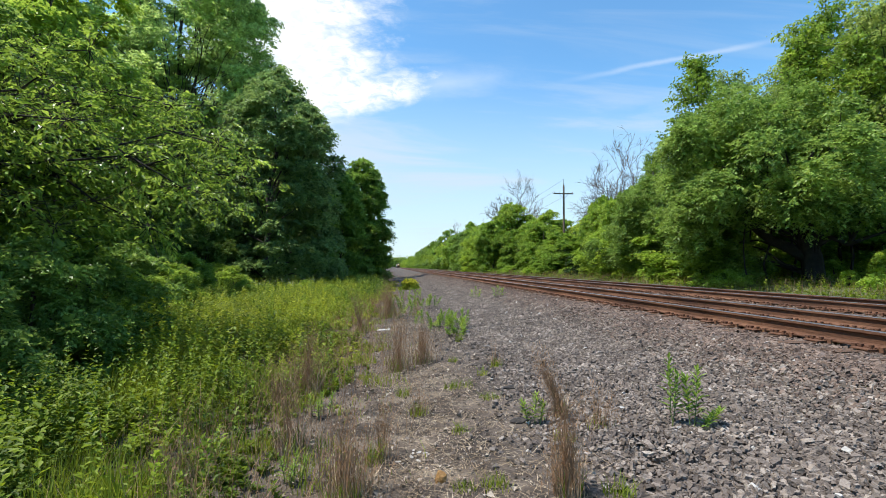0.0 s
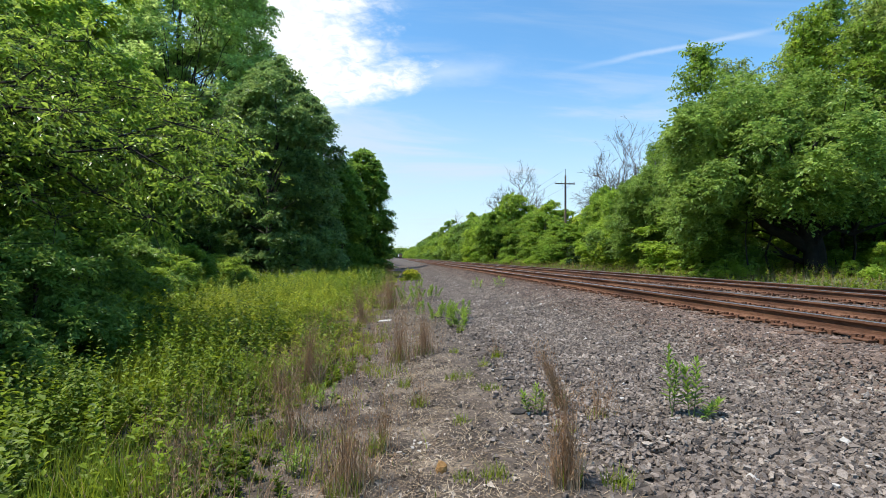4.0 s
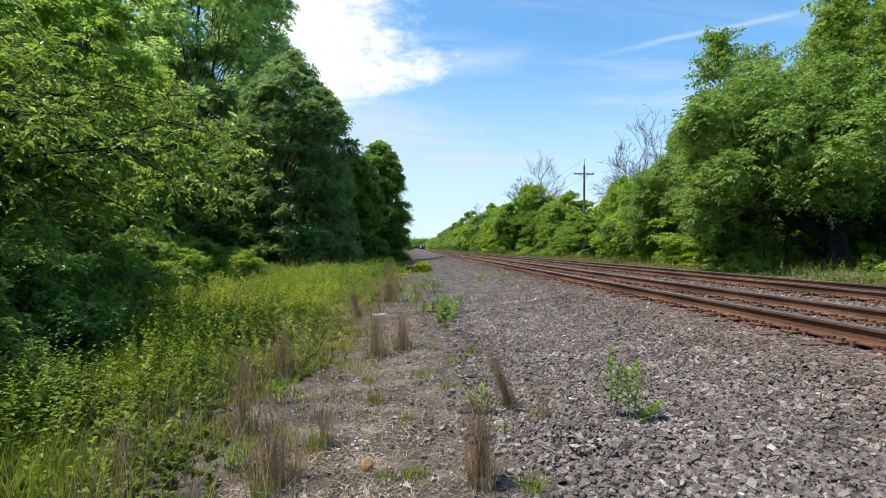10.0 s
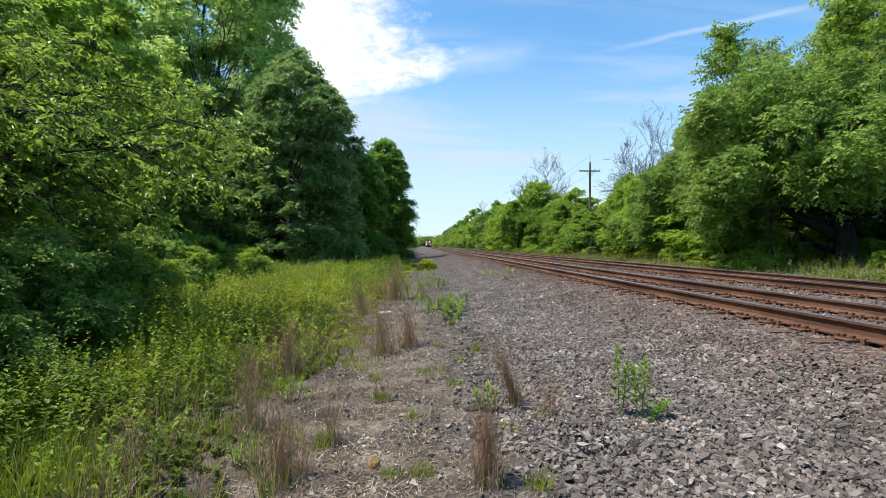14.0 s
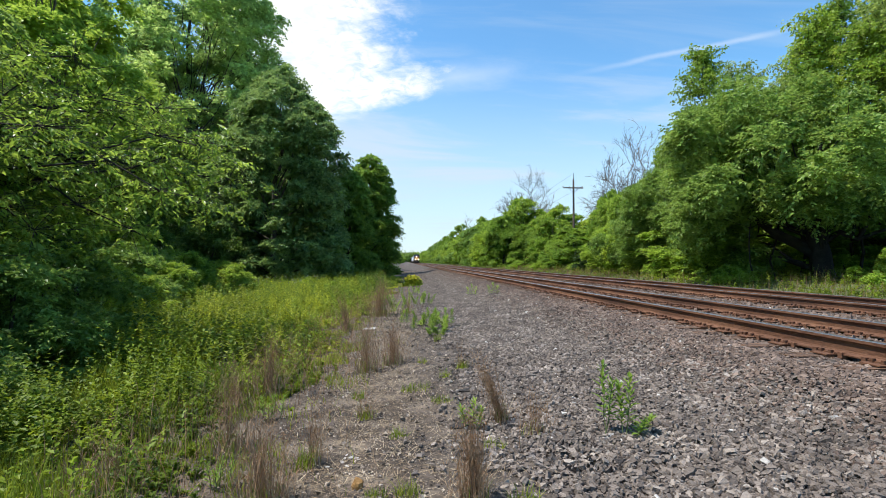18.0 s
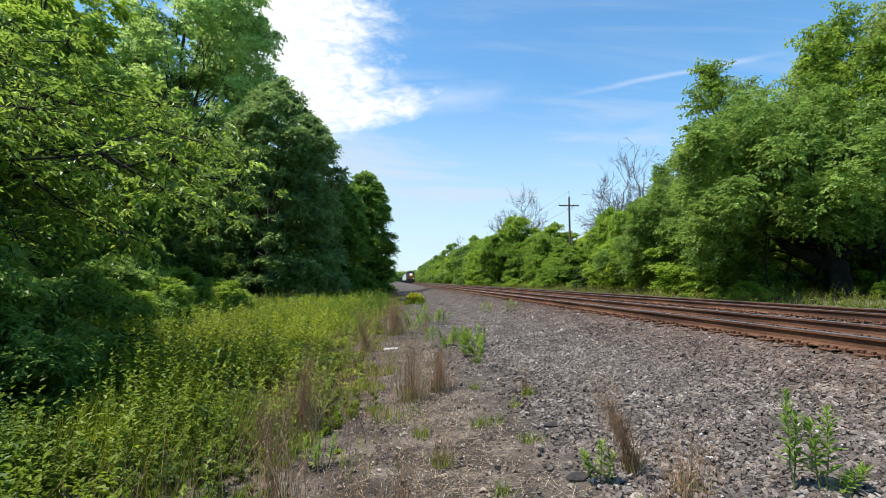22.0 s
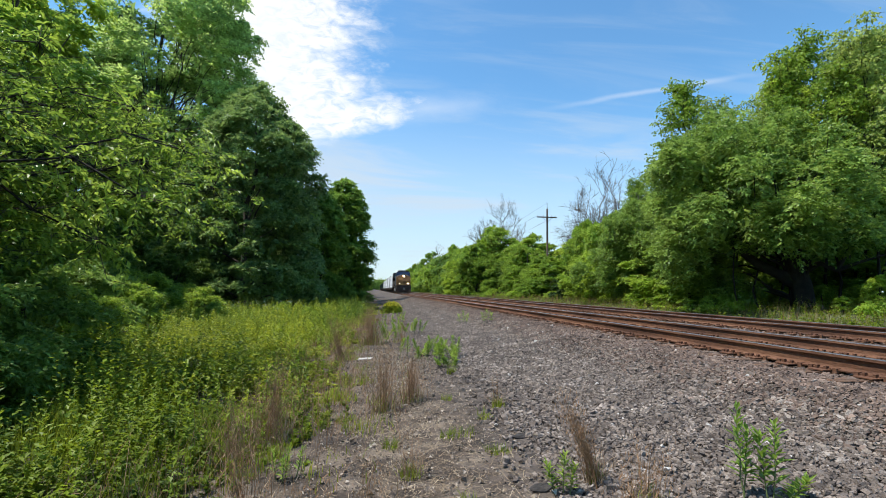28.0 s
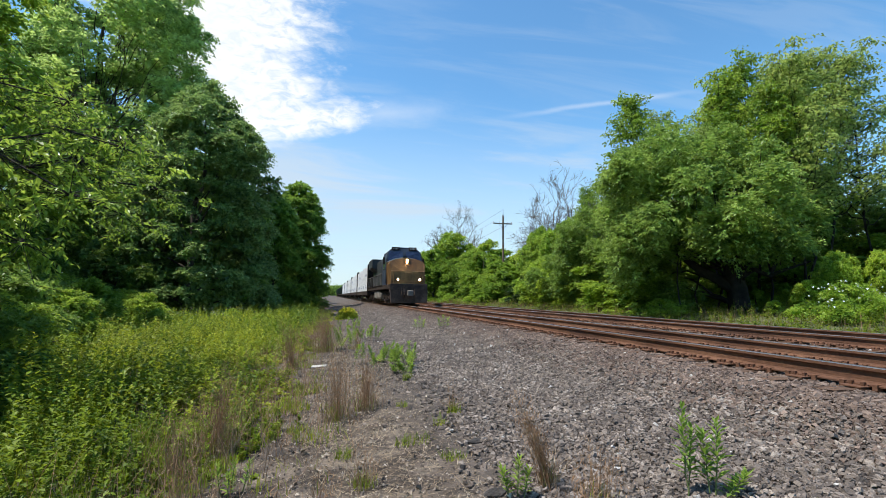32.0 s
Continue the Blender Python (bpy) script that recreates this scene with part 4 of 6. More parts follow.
def build_far_woods():
    """A belt of woods far behind each side, too far to tell its trees apart."""
    rng = np.random.default_rng(58)
    for name, x0, x1, y0, y1 in (("far_woods", 62, 85, -60, 330), ("far_woods", -70, -45, -60, 330), ("far_woods", -200, 260, 1000, 1035)):
        n = 22000 if y1 > 1000 else 9000
        y = rng.uniform(y0, y1, n)
        x = rng.uniform(x0, x1, n)
        u = y + x if y1 > 1000 else y
        top = (18 if y1 > 1000 else 11) + 3 * np.sin(u * 0.21) + 2 * np.sin(u * 0.53 + 1) + 1.5 * np.sin(u * 1.3)
        pos = np.stack([x, y, top * rng.uniform(0, 1, n) ** 0.7], -1)
        V, F = leaves(pos, unit(rng, n), unit(rng, n) + [0, 0, 0.6], *((rng.uniform(2.5, 5.0, n), rng.uniform(2.0, 3.6, n)) if y1 > 1000 else (rng.uniform(0.9, 2.2, n), rng.uniform(0.7, 1.5, n))))
        tagged(new(name, mesh_np(name, V, F, M_LEAF_MID)), "distant belt of green woods beyond the railway", "woods", kind="stuff")


build_far_woods()


def build_bare_trees():
    bare = [bare_tree_mesh(51, 13.5), bare_tree_mesh(52, 12.0)]
    for k, (x, y, s) in enumerate(((27.2, 58, 1.0), (28.8, 60, 1.15), (30.2, 61, 1.22), (31.6, 62, 1.3), (32.8, 60, 1.3), (34.2, 59, 1.25), (35.8, 58, 1.2), (25.5, 92, 1.3), (27.0, 97, 1.4), (24.0, 100, 1.35), (28.5, 101, 1.4), (30.0, 104, 1.45), (31.8, 107, 1.4), (26.0, 108, 1.35), (21.5, 150, 1.05), (22.5, 158, 1.1), (23, 166, 1.0), (29.0, 26.5, 1.12), (31.5, 28, 1.2), (19.2, 31, 0.75))):
        t = thing("bare_tree", "leafless grey tree with fine twigs behind the green row", "tree", pose(x, y, gz(x, y), 0, 0, 77 * k), "bare trees")
        part("branchwork", bare[k % 2], None, t)
        t.scale = (s, s, s)


build_bare_trees()


def build_pole():
    p = thing("utility_pole", "weathered brown wooden utility pole with one crossarm", "utility pole", pose(23.6, 62.7, -0.8 + 0.0))
    part("pole", rod((0, 0, -0.3), (0, 0, 13.0), 0.17, 0.12, 10), M_POLE, p)
    part("pin", rod((0, 0, 13.0), (0, 0, 13.9), 0.03, 0.03, 6), M_WIRE, p, "thin grey top pin")
    arm = part("crossarm", box(-1.5, -0.14, 11.75, 1.35, -0.02, 11.9, 0.01), M_POLE, p)
    for x in (-1.4, -0.6, 0.6, 1.25):
        part("insulator", rod((x, -0.08, 11.9), (x, -0.08, 12.12), 0.05, 0.035, 8), M_STONE_PALE, arm, "small pale insulator")
    for x in (-0.7, 0.65):
        part("brace", rod((x, -0.08, 11.75), (0, -0.15, 11.1), 0.02, 0.02, 5), M_WIRE, p)
    for dx, z in ((-1.4, 11.3), (1.25, 11.3), (0, 13.05)):
        t = np.linspace(0, 1, 24)
        pts = np.stack([23.6 + dx + 0 * t, 62.7 + 240 * t, z - 4.2 * np.sin(np.pi * t) + 0.5 * t], -1)
        V, F = tubes([(pts, np.full(24, 0.013))], 4)
        tagged(new("overhead_wire", mesh_np("overhead_wire", V, F, M_WIRE)), "thin dark overhead wire strung from the wooden pole", "wire", "overhead wires")


build_pole()


# ---- verge, meadow and plants ----
def blades(rng, pos, height, width, bend=0.35, lean=None, seg=3):
    """Grass blades: ribbons with a bent tip."""
    n = len(pos)
    a = rng.uniform(0, 2 * np.pi, n)
    d = np.stack([np.cos(a), np.sin(a), 0 * a], -1)
    s = np.stack([-np.sin(a), np.cos(a), 0 * a], -1)
    h, w = np.broadcast_to(height, n)[:, None], np.broadcast_to(width, n)[:, None]
    out = bend * rng.uniform(0.1, 1, (n, 1)) * h
    rows = []
    for k in range(seg + 1):
        t = k / seg
        c = pos + d * out * t ** 2 + np.array([0, 0, 1.0]) * h * (t - 0.12 * bend * t ** 2)
        if lean is not None:
            c = c + lean * h * t ** 1.5
        if k < seg:
            hw = w * 0.5 * (1 - 0.75 * t)
            rows += [c - s * hw, c + s * hw]
        else:
            rows.append(c)
    m = 2 * seg + 1
    V = np.stack(rows, 1).reshape(-1, 3)
    base = np.arange(n)[:, None] * m
    Q = np.concatenate([base + [2 * k, 2 * k + 1, 2 * k + 3, 2 * k + 2] for k in range(seg - 1)]) if seg > 1 else np.zeros((0, 4), int)
    T = base + [2 * seg - 2, 2 * seg - 1, 2 * seg]
    return V, Q, T


def blade_mesh(name, rng, pos, height, width, mat, **kw):
    V, Q, T = blades(rng, pos, height, width, **kw)
    return mesh_np(name, V, [T, Q], mat)


def stem_leaves(rng, pos, height, leaf, per, lean=0.15):
    """Leafy stems: each with leaves all along it. Gives verts and triangles of the leaves."""
    n = len(pos)
    idx = np.repeat(np.arange(n), per)
    t = np.tile(np.linspace(0.12, 1, per), n)
    ln = rng.normal(size=(n, 3)) * lean
    ln[:, 2] = 1
    h = np.broadcast_to(height, n)
    p = pos[idx] + ln[idx] * (h[idx] * t)[:, None]
    a = rng.uniform(0, 2 * np.pi, len(p))
    d = np.stack([np.cos(a), np.sin(a), rng.uniform(0.1, 1.0, len(p))], -1)
    up = np.tile([0, 0, 1.0], (len(p), 1)) - d * 0.2
    L = leaf * rng.uniform(0.6, 1.3, len(p)) * (1.1 - 0.45 * t)
    return leaves(p, d, up, L, L * rng.uniform(0.46, 0.72, len(p)), 0.15)


def edge_x(y):
    """The meadow's uneven edge beside the bare strip."""
    return -1.15 + 0.25 * np.sin(y * 0.9 + 1) + 0.15 * np.sin(y * 2.3) + 0.21 * np.clip((y - 5) / 12, 0, 2.2) + 0.75 * np.clip((y - 17) / 10, 0, 1)


def shade_x(y):
    """West of this line brambles and shrubs take over from the meadow."""
    return -3.0 - 0.38 * np.clip(y - 3, 0, 8)


def put_on_ground(x, y, sink=0.02):
    return np.stack([x, y, ground_z(x, y) - sink], -1)


def build_meadow():
    rng = np.random.default_rng(61)
    parts = []
    for n, y0, y1, x0, hs, w in ((7000, -12.0, -1.5, -12.0, 0.4, 0.03), (34000, -1.5, 7.0, -7.0, 0.28, 0.009), (22000, 7.0, 18.0, -11.0, 0.30, 0.013), (9000, 18.0, 46.0, -14.0, 0.30, 0.028)):
        y = rng.uniform(y0, y1, n)
        e = edge_x(y)
        u = rng.uniform(0, 1, n)
        x = e - (e - x0) * u ** 1.25
        inside = np.clip((e - x) / 0.9, 0.25, 1)
        patch = np.clip(0.8 + 0.45 * np.sin(x * 1.9 + y * 0.8) * np.sin(y * 1.3 - x * 0.6) + 0.35 * np.sin(x * 4.1 + 1) * np.sin(y * 3.7), 0.25, 1.7)
        parts.append((put_on_ground(x, y), hs * inside * patch * rng.uniform(0.5, 1.4, n), np.full(n, w)))
    for i, (p, h, w) in enumerate(parts):
        keep = (p[:, 0] > shade_x(p[:, 1])) | (rng.uniform(0, 1, len(p)) < 0.35)
        parts[i] = (p[keep], h[keep], w[keep])
    pos = np.concatenate([p[0] for p in parts])
    me = blade_mesh("meadow_grass", rng, pos, np.concatenate([p[1] for p in parts]), np.concatenate([p[2] for p in parts]), M_GRASS, bend=0.6, seg=2)
    tagged(new("meadow_grass", me), "lush yellow-green meadow grass in full growth", "grass", kind="stuff")
    blocks = []
    for n, y0, y1, x0, hs, lf, per in ((1500, -12.0, -1.5, -12.0, 0.55, 0.14, 14), (4300, -1.5, 7.5, -7.0, 0.44, 0.066, 24), (5600, 7.5, 20, -11.0, 0.62, 0.10, 17), (4200, 20, 46, -13.0, 0.6, 0.15, 14)):
        y = rng.uniform(y0, y1, n)
        e = edge_x(y) - 0.2 + rng.normal(size=n) * 0.22
        x = e - (e - x0) * rng.uniform(0, 1, n) ** 1.1
        hh = hs * np.clip((e - x) / 1.9, 0.2, 1) * rng.uniform(0.55, 1.25, n) * np.clip(0.85 + 0.75 * np.sin(x * 2.3 + 0.5) * np.sin(y * 1.9 + x), 0.35, 1.6)
        keep = ((x > shade_x(y)) | (rng.uniform(0, 1, n) < 0.25)) & (np.sin(x * 1.7 + 2 * np.sin(y * 0.8)) * np.sin(y * 1.4 + 1.5 * np.sin(x * 1.1)) > -0.8)
        blocks.append(stem_leaves(rng, put_on_ground(x[keep], y[keep]), hh[keep], lf, per))
    V, F = merge(blocks[:2])
    tagged(new("fresh_weeds", mesh_np("fresh_weeds", V, F, M_FRESH)), "deep green leafy weeds at the meadow's near end", "weeds", kind="stuff")
    tall = []
    for n, y0, y1, x0, lf in ((420, 1.0, 7.5, -6.0, 0.075), (1500, 7.5, 20, -10.0, 0.10), (1100, 20, 40, -12.0, 0.15)):
        y = rng.uniform(y0, y1, n)
        x = edge_x(y) - 0.3 - (edge_x(y) - 0.3 - x0) * rng.uniform(0, 1, n)
        keep = np.sin(x * 1.1 + 1.7 * np.sin(y * 0.5)) * np.sin(y * 0.9 + np.sin(x * 1.6)) > -0.25
        x, y = x[keep], y[keep]
        tall.append(stem_leaves(rng, put_on_ground(x, y), rng.uniform(0.4, 0.95, len(x)) * np.clip((edge_x(y) - x) / 1.5, 0.5, 1), lf, 20, 0.1))
    V, F = merge(tall)
    tagged(new("tall_weeds", mesh_np("tall_weeds", V, F, M_YELLOW_WEED)), "upright yellow-green leafy weeds standing above the meadow", "weeds", kind="stuff")
    V, F = merge(blocks[2:])
    tagged(new("meadow_weeds", mesh_np("meadow_weeds", V, F, M_WEED)), "leafy bright green weeds filling the meadow", "weeds", kind="stuff")
    n = 9000
    y = -1 + 18 * rng.uniform(0, 1, n) ** 1.3
    x = edge_x(y) + np.abs(rng.normal(size=n)) * 0.38 - 0.1
    keep = np.sin(x * 5.1 + y * 1.7) * np.sin(y * 3.3 - x * 2.0) > 0.05
    x, y = x[keep], y[keep]
    me = blade_mesh("edge_grass", rng, put_on_ground(x, y), rng.uniform(0.06, 0.2, len(x)), 0.009, M_GRASS, bend=0.9, seg=2)
    tagged(new("edge_grass", me), "short green grass thinning out onto bare soil", "grass", kind="stuff")
    # bramble leaves are darkened in colour, standing in for shade near the wood
    n = 2300
    y = rng.uniform(0.0, 11.0, n)
    x = shade_x(y) + 0.3 - rng.exponential(1.3, n)
    hh = rng.uniform(0.2, 0.55, n) * np.clip(0.95 + 0.7 * np.sin(x * 2.6 + y) * np.sin(y * 2.1 - x), 0.35, 1.6)
    V, F = stem_leaves(rng, put_on_ground(x, y), hh, 0.08, 26, 0.4)
    tagged(new("bramble", mesh_np("bramble", V, F, M_BRAMBLE)), "tangled dark green broad-leaved bramble beside the meadow", "bramble", kind="stuff")
    n = 3200
    y = rng.uniform(16, 36, n)
    x = edge_x(y) - 0.6 - 11 * rng.uniform(0, 1, n)
    hh = rng.uniform(0.35, 0.9, n) * np.clip(0.75 + 0.7 * np.sin(x * 1.3 + 0.6 * y) * np.sin(y * 0.7 - x), 0.3, 1.4)
    V, F = stem_leaves(rng, put_on_ground(x, y), hh, 0.11, 16, 0.25)
    tagged(new("meadow_brush", mesh_np("meadow_brush", V, F, M_BRAMBLE)), "darker green leafy brush among the far meadow", "brush", kind="stuff")
    # pale flower heads where the meadow meets the wood
    n = 300
    y = rng.uniform(24, 33, n)
    x = rng.uniform(-13.5, -4.5, n)
    P = put_on_ground(x, y) + np.stack([0 * x, 0 * x, rng.uniform(0.55, 0.95, n)], -1)
    V, F = leaves(P, unit(rng, n), unit(rng, n), 0.09, 0.07)
    tagged(new("pale_flower_heads", mesh_np("pale_flower_heads", V, F, M_HEADS)), "pale grey-green flower heads at the meadow's far end", "flowers", kind="stuff")
    # thin dry stalks left standing along the edge
    n = 4200
    y = rng.uniform(1.5, 22, n)
    x = edge_x(y) + rng.normal(size=n) * 0.5 - 0.25
    lean = rng.normal(size=(n, 3)) * [0.22, 0.22, 0]
    me = blade_mesh("dry_stalks", rng, put_on_ground(x, y), rng.uniform(0.2, 0.6, n), 0.0045, M_STEM, bend=0.5, lean=lean, seg=3)
    tagged(new("dry_stalks", me), "thin brown dry stalks along the meadow's edge", "grass", kind="stuff")


M_WEED = leaf_mat("weed_leaves", (0.034, 0.078, 0.007), (0.30, 0.365, 0.028), 0.4, 0.5)
M_YELLOW_WEED = leaf_mat("yellow_weed_leaves", (0.05, 0.105, 0.009), (0.30, 0.38, 0.025), 0.4, 0.5)
M_HEADS = material("flower_heads", [(0.20, 0.22, 0.13), (0.40, 0.40, 0.30)], scale=3, rough=0.8, bump=0, island=0.5)
M_FRESH = leaf_mat("fresh_weed_leaves", (0.026, 0.064, 0.004), (0.215, 0.285, 0.012), 0.4, 0.6)
M_BRAMBLE = leaf_mat("bramble_leaves", (0.026, 0.068, 0.007), (0.17, 0.25, 0.024), 0.4, 0.55)
build_meadow()


def build_verge():
    rng = np.random.default_rng(62)
    n = 42000
    y = 6 + 150 * rng.uniform(0, 1, n) ** 1.7
    x = rng.uniform(12.2, 19.5, n)
    w = np.clip(y / 800, 0.02, 0.12)
    me = blade_mesh("verge_grass", rng, put_on_ground(x, y), rng.uniform(0.08, 0.28, n) * np.clip((x - 11.6) / 2, 0.3, 1), w, M_VERGE, bend=0.6, seg=2)
    tagged(new("verge_grass", me), "rough green grass on the verge across the tracks", "grass", kind="stuff")
    n = 3000
    y = 8 + 60 * rng.uniform(0, 1, n) ** 1.3
    x = rng.uniform(13.5, 20, n)
    me = blade_mesh("verge_stalks", rng, put_on_ground(x, y), rng.uniform(0.3, 0.75, n), np.clip(y / 1800, 0.008, 0.025), M_STEM, bend=0.3, seg=2)
    tagged(new("verge_stalks", me), "pale dry stalks standing among the verge grass", "grass", kind="stuff")
    n = 5200
    y = 8 + 90 * rng.uniform(0, 1, n) ** 1.4
    x = 12.9 + 7 * rng.uniform(0, 1, n) ** 0.8
    hh = rng.uniform(0.15, 0.6, n) * np.clip(0.6 + 0.8 * np.sin(x * 1.9 + 0.7 * y) * np.sin(0.9 * y - x), 0.2, 1.5) * np.clip((x - 12.3) / 2, 0.3, 1)
    V, F = stem_leaves(rng, put_on_ground(x, y), hh, 0.10, 16, 0.3)
    tagged(new("verge_weeds", mesh_np("verge_weeds", V, F, M_WEED)), "patchy green leafy weeds on the verge across the tracks", "weeds", kind="stuff")
    low = spray_tree(63, 1.3, 1.6, bush_top, 0.11, 900, 10, M_LEAF_BRIGHT, 0.03, 0.38, crown_base=0.0, droop=0.25, limbs=14, boughs=45, bough=0.36, core=200, uneven=0.2)
    for k, (x, y, s) in enumerate(((15.3, 20.5, 0.78), (17.2, 28, 0.5), (18.2, 36, 0.6), (17.6, 46, 0.7), (16.5, 53, 1.1), (15.6, 62, 1.1), (20.6, 14.8, 0.9), (23, 16.5, 1.0), (22.6, 22.0, 1.1), (24.2, 20.8, 1.2), (23.4, 24.6, 1.3), (26.0, 22.4, 1.4), (16.4, 33.5, 0.4), (15.8, 25.0, 0.42))):
        t = tree("verge_shrub", "low bright green shrub on the verge across the tracks", low, pose(x, y, gz(x, y), 0, 0, 61 * k), "verge shrubs", "shrub")
        t.scale = (s, s, s * 0.8)
    fl = thing("flowering_shrub", "green shrub topped with small white blossoms beside the tracks", "shrub", pose(16.9, 13.2, gz(16.9, 13.2)))
    part("trunk", low[0], None, fl)
    part("crown", low[1], None, fl)
    c = unit(rng, 170)
    c[:, 2] = np.abs(c[:, 2])
    p = c * [1.55, 1.55, 1.3] * rng.uniform(0.9, 1.1, (170, 1))
    p = p[p[:, 2] > 0.75 + 0.25 * np.sin(4 * p[:, 0] + 1) * np.sin(3 * p[:, 1])]
    V, F = leaves(p, unit(rng, len(p)), unit(rng, len(p)), 0.085, 0.085)
    part("blossom", mesh_np("blossom", V, F, M_BLOSSOM), None, fl, "small white blossoms", kind="stuff")
    fl.scale = (0.95, 0.95, 1.0)


M_VERGE = leaf_mat("verge_blades", (0.06, 0.07, 0.018), (0.22, 0.22, 0.075), 0.36)
M_BLOSSOM = material("blossom", [(0.62, 0.64, 0.58), (0.8, 0.8, 0.76)], scale=4, rough=0.7, bump=0, island=0.4)
build_verge()


def build_near_left():
    rng = np.random.default_rng(64)
    shrub = spray_tree(65, 2.0, 1.5, bush_top, 0.085, 2000, 11, M_LEAF_MID, 0.04, 0.3, crown_base=0.0, droop=0.35, limbs=16, boughs=60, bough=0.34, core=900)
    for k, (x, y, s) in enumerate(((-5.9, 9.3, 0.95), (-8.4, 10.2, 1.2), (-8.0, 14.5, 1.15), (-6.8, 6.0, 0.95), (-10.5, 13, 1.45), (-9.5, 18.5, 1.2), (-6.4, 3.4, 1.0), (-5.4, 7.2, 0.98), (-5.5, 5.6, 0.85), (-5.0, 4.2, 0.6), (-5.4, 2.8, 0.75), (-7.2, -1.0, 1.0), (-6.5, -4.0, 0.9))):
        t = tree("meadow_shrub", "dense leafy green shrub at the meadow's edge", shrub, pose(x, y, gz(x, y), 0, 0, 71 * k), "meadow shrubs", "shrub")
        t.scale = (s, s, s)
    dark = spray_tree(67, 1.95, 0.8, ovoid, 0.10, 520, 10, M_LEAF_SHRUB, 0.03, 0.3, crown_base=0.02, droop=0.2, limbs=8, boughs=30, bough=0.3, core=300)
    tree("verge_shrub", "small dark green upright shrub beside the tracks", dark, pose(16.2, 41.4, gz(16.2, 41.4)), "verge shrubs", "shrub")
    lit = spray_tree(66, 2.1, 1.5, bush_top, 0.11, 1100, 11, M_LEAF_HEDGE, 0.04, 0.42, crown_base=0.0, droop=0.3, limbs=12, boughs=45, bough=0.42, core=500, uneven=0.2)
    for k, (x, y, s) in enumerate(((-7.6, 16.5, 0.85), (-9.0, 20.5, 1.05), (-8.3, 24.5, 0.8), (-11.0, 24.0, 1.15), (-10.3, 28.5, 0.9), (-5.2, 27.0, 0.45), (-3.4, 24.0, 0.36), (-6.6, 21.0, 0.5), (-7.0, 12.6, 0.8))):
        t = tree("meadow_shrub", "yellow-green leafy shrub standing in the meadow", lit, pose(x, y, gz(x, y), 0, 0, 83 * k), "meadow shrubs", "shrub")
        t.scale = (s, s, s)
    # the near tree with long hanging leaves that reaches over the meadow
    t = thing("leaning_tree", "young tree with long drooping yellow-green leaves over the meadow", "tree", pose(-9.2, 7.6, gz(-9.2, 7.6)))
    ends = [(4.9, 1.5, 3.7), (5.4, 0.4, 2.9), (4.2, 2.2, 3.0), (4.4, -0.8, 3.6), (3.2, 2.8, 4.0), (3.4, 0.2, 4.6), (2.6, -1.9, 4.2), (1.8, 3.2, 4.9), (2.2, 1.2, 5.4), (1.0, -2.2, 5.0), (4.6, 1.0, 2.3), (3.4, -1.8, 3.0), (2.6, 3.6, 3.0), (0.6, 1.5, 6.0), (3.9, -0.2, 2.2), (3.0, 1.6, 2.6), (-0.5, 3.0, 5.0), (-0.5, -2.0, 5.5), (5.7, 2.6, 3.5), (5.4, 1.9, 4.0), (5.0, 3.0, 4.4), (4.3, 2.4, 4.9), (3.7, 3.4, 5.2), (4.9, 3.4, 3.1), (3.2, 1.6, 5.6)]
    paths = [limb_path(rng, (0, 0, -0.2), (0.7, 0.2, 4.6), 0.13, 0.05, 7, 0, 0.02)]
    stem = paths[0][0]
    base, way, size = [], [], []
    for e in ends:
        a = stem[rng.integers(2, 6)]
        p, rad = limb_path(rng, a, e, 0.05, 0.01, 7, 0.10, 0.03)
        paths.append((p, rad))
        run = (p[-1] - p[0]) / np.linalg.norm(p[-1] - p[0])
        for k in range(2, 7):
            for _ in range(19):
                d = run * 0.5 + rng.normal(size=3) * [0.75, 0.75, 0.38]
                d /= np.linalg.norm(d)
                n = rng.uniform(0.3, 0.75)
                o = p[k] + rng.normal(size=3) * [0.25, 0.25, 0.2]
                paths.append((np.stack([p[k], o, o + d * n]), np.array([0.006, 0.004, 0.002])))
                base.append(o), way.append(d), size.append(n)
    V, F = tubes(paths, 5)
    part("trunk", mesh_np("trunk", V, F, M_BARK_DARK, smooth=True), None, t, "dark bark trunk and limbs")
    V, F = sprays(rng, np.array(base), np.array(way), np.array(size), 15, 0.12, 0.65, 0.46, 0.3)
    part("crown", mesh_np("crown", V, F, M_LEAF_NEAR), None, t)


build_near_left()


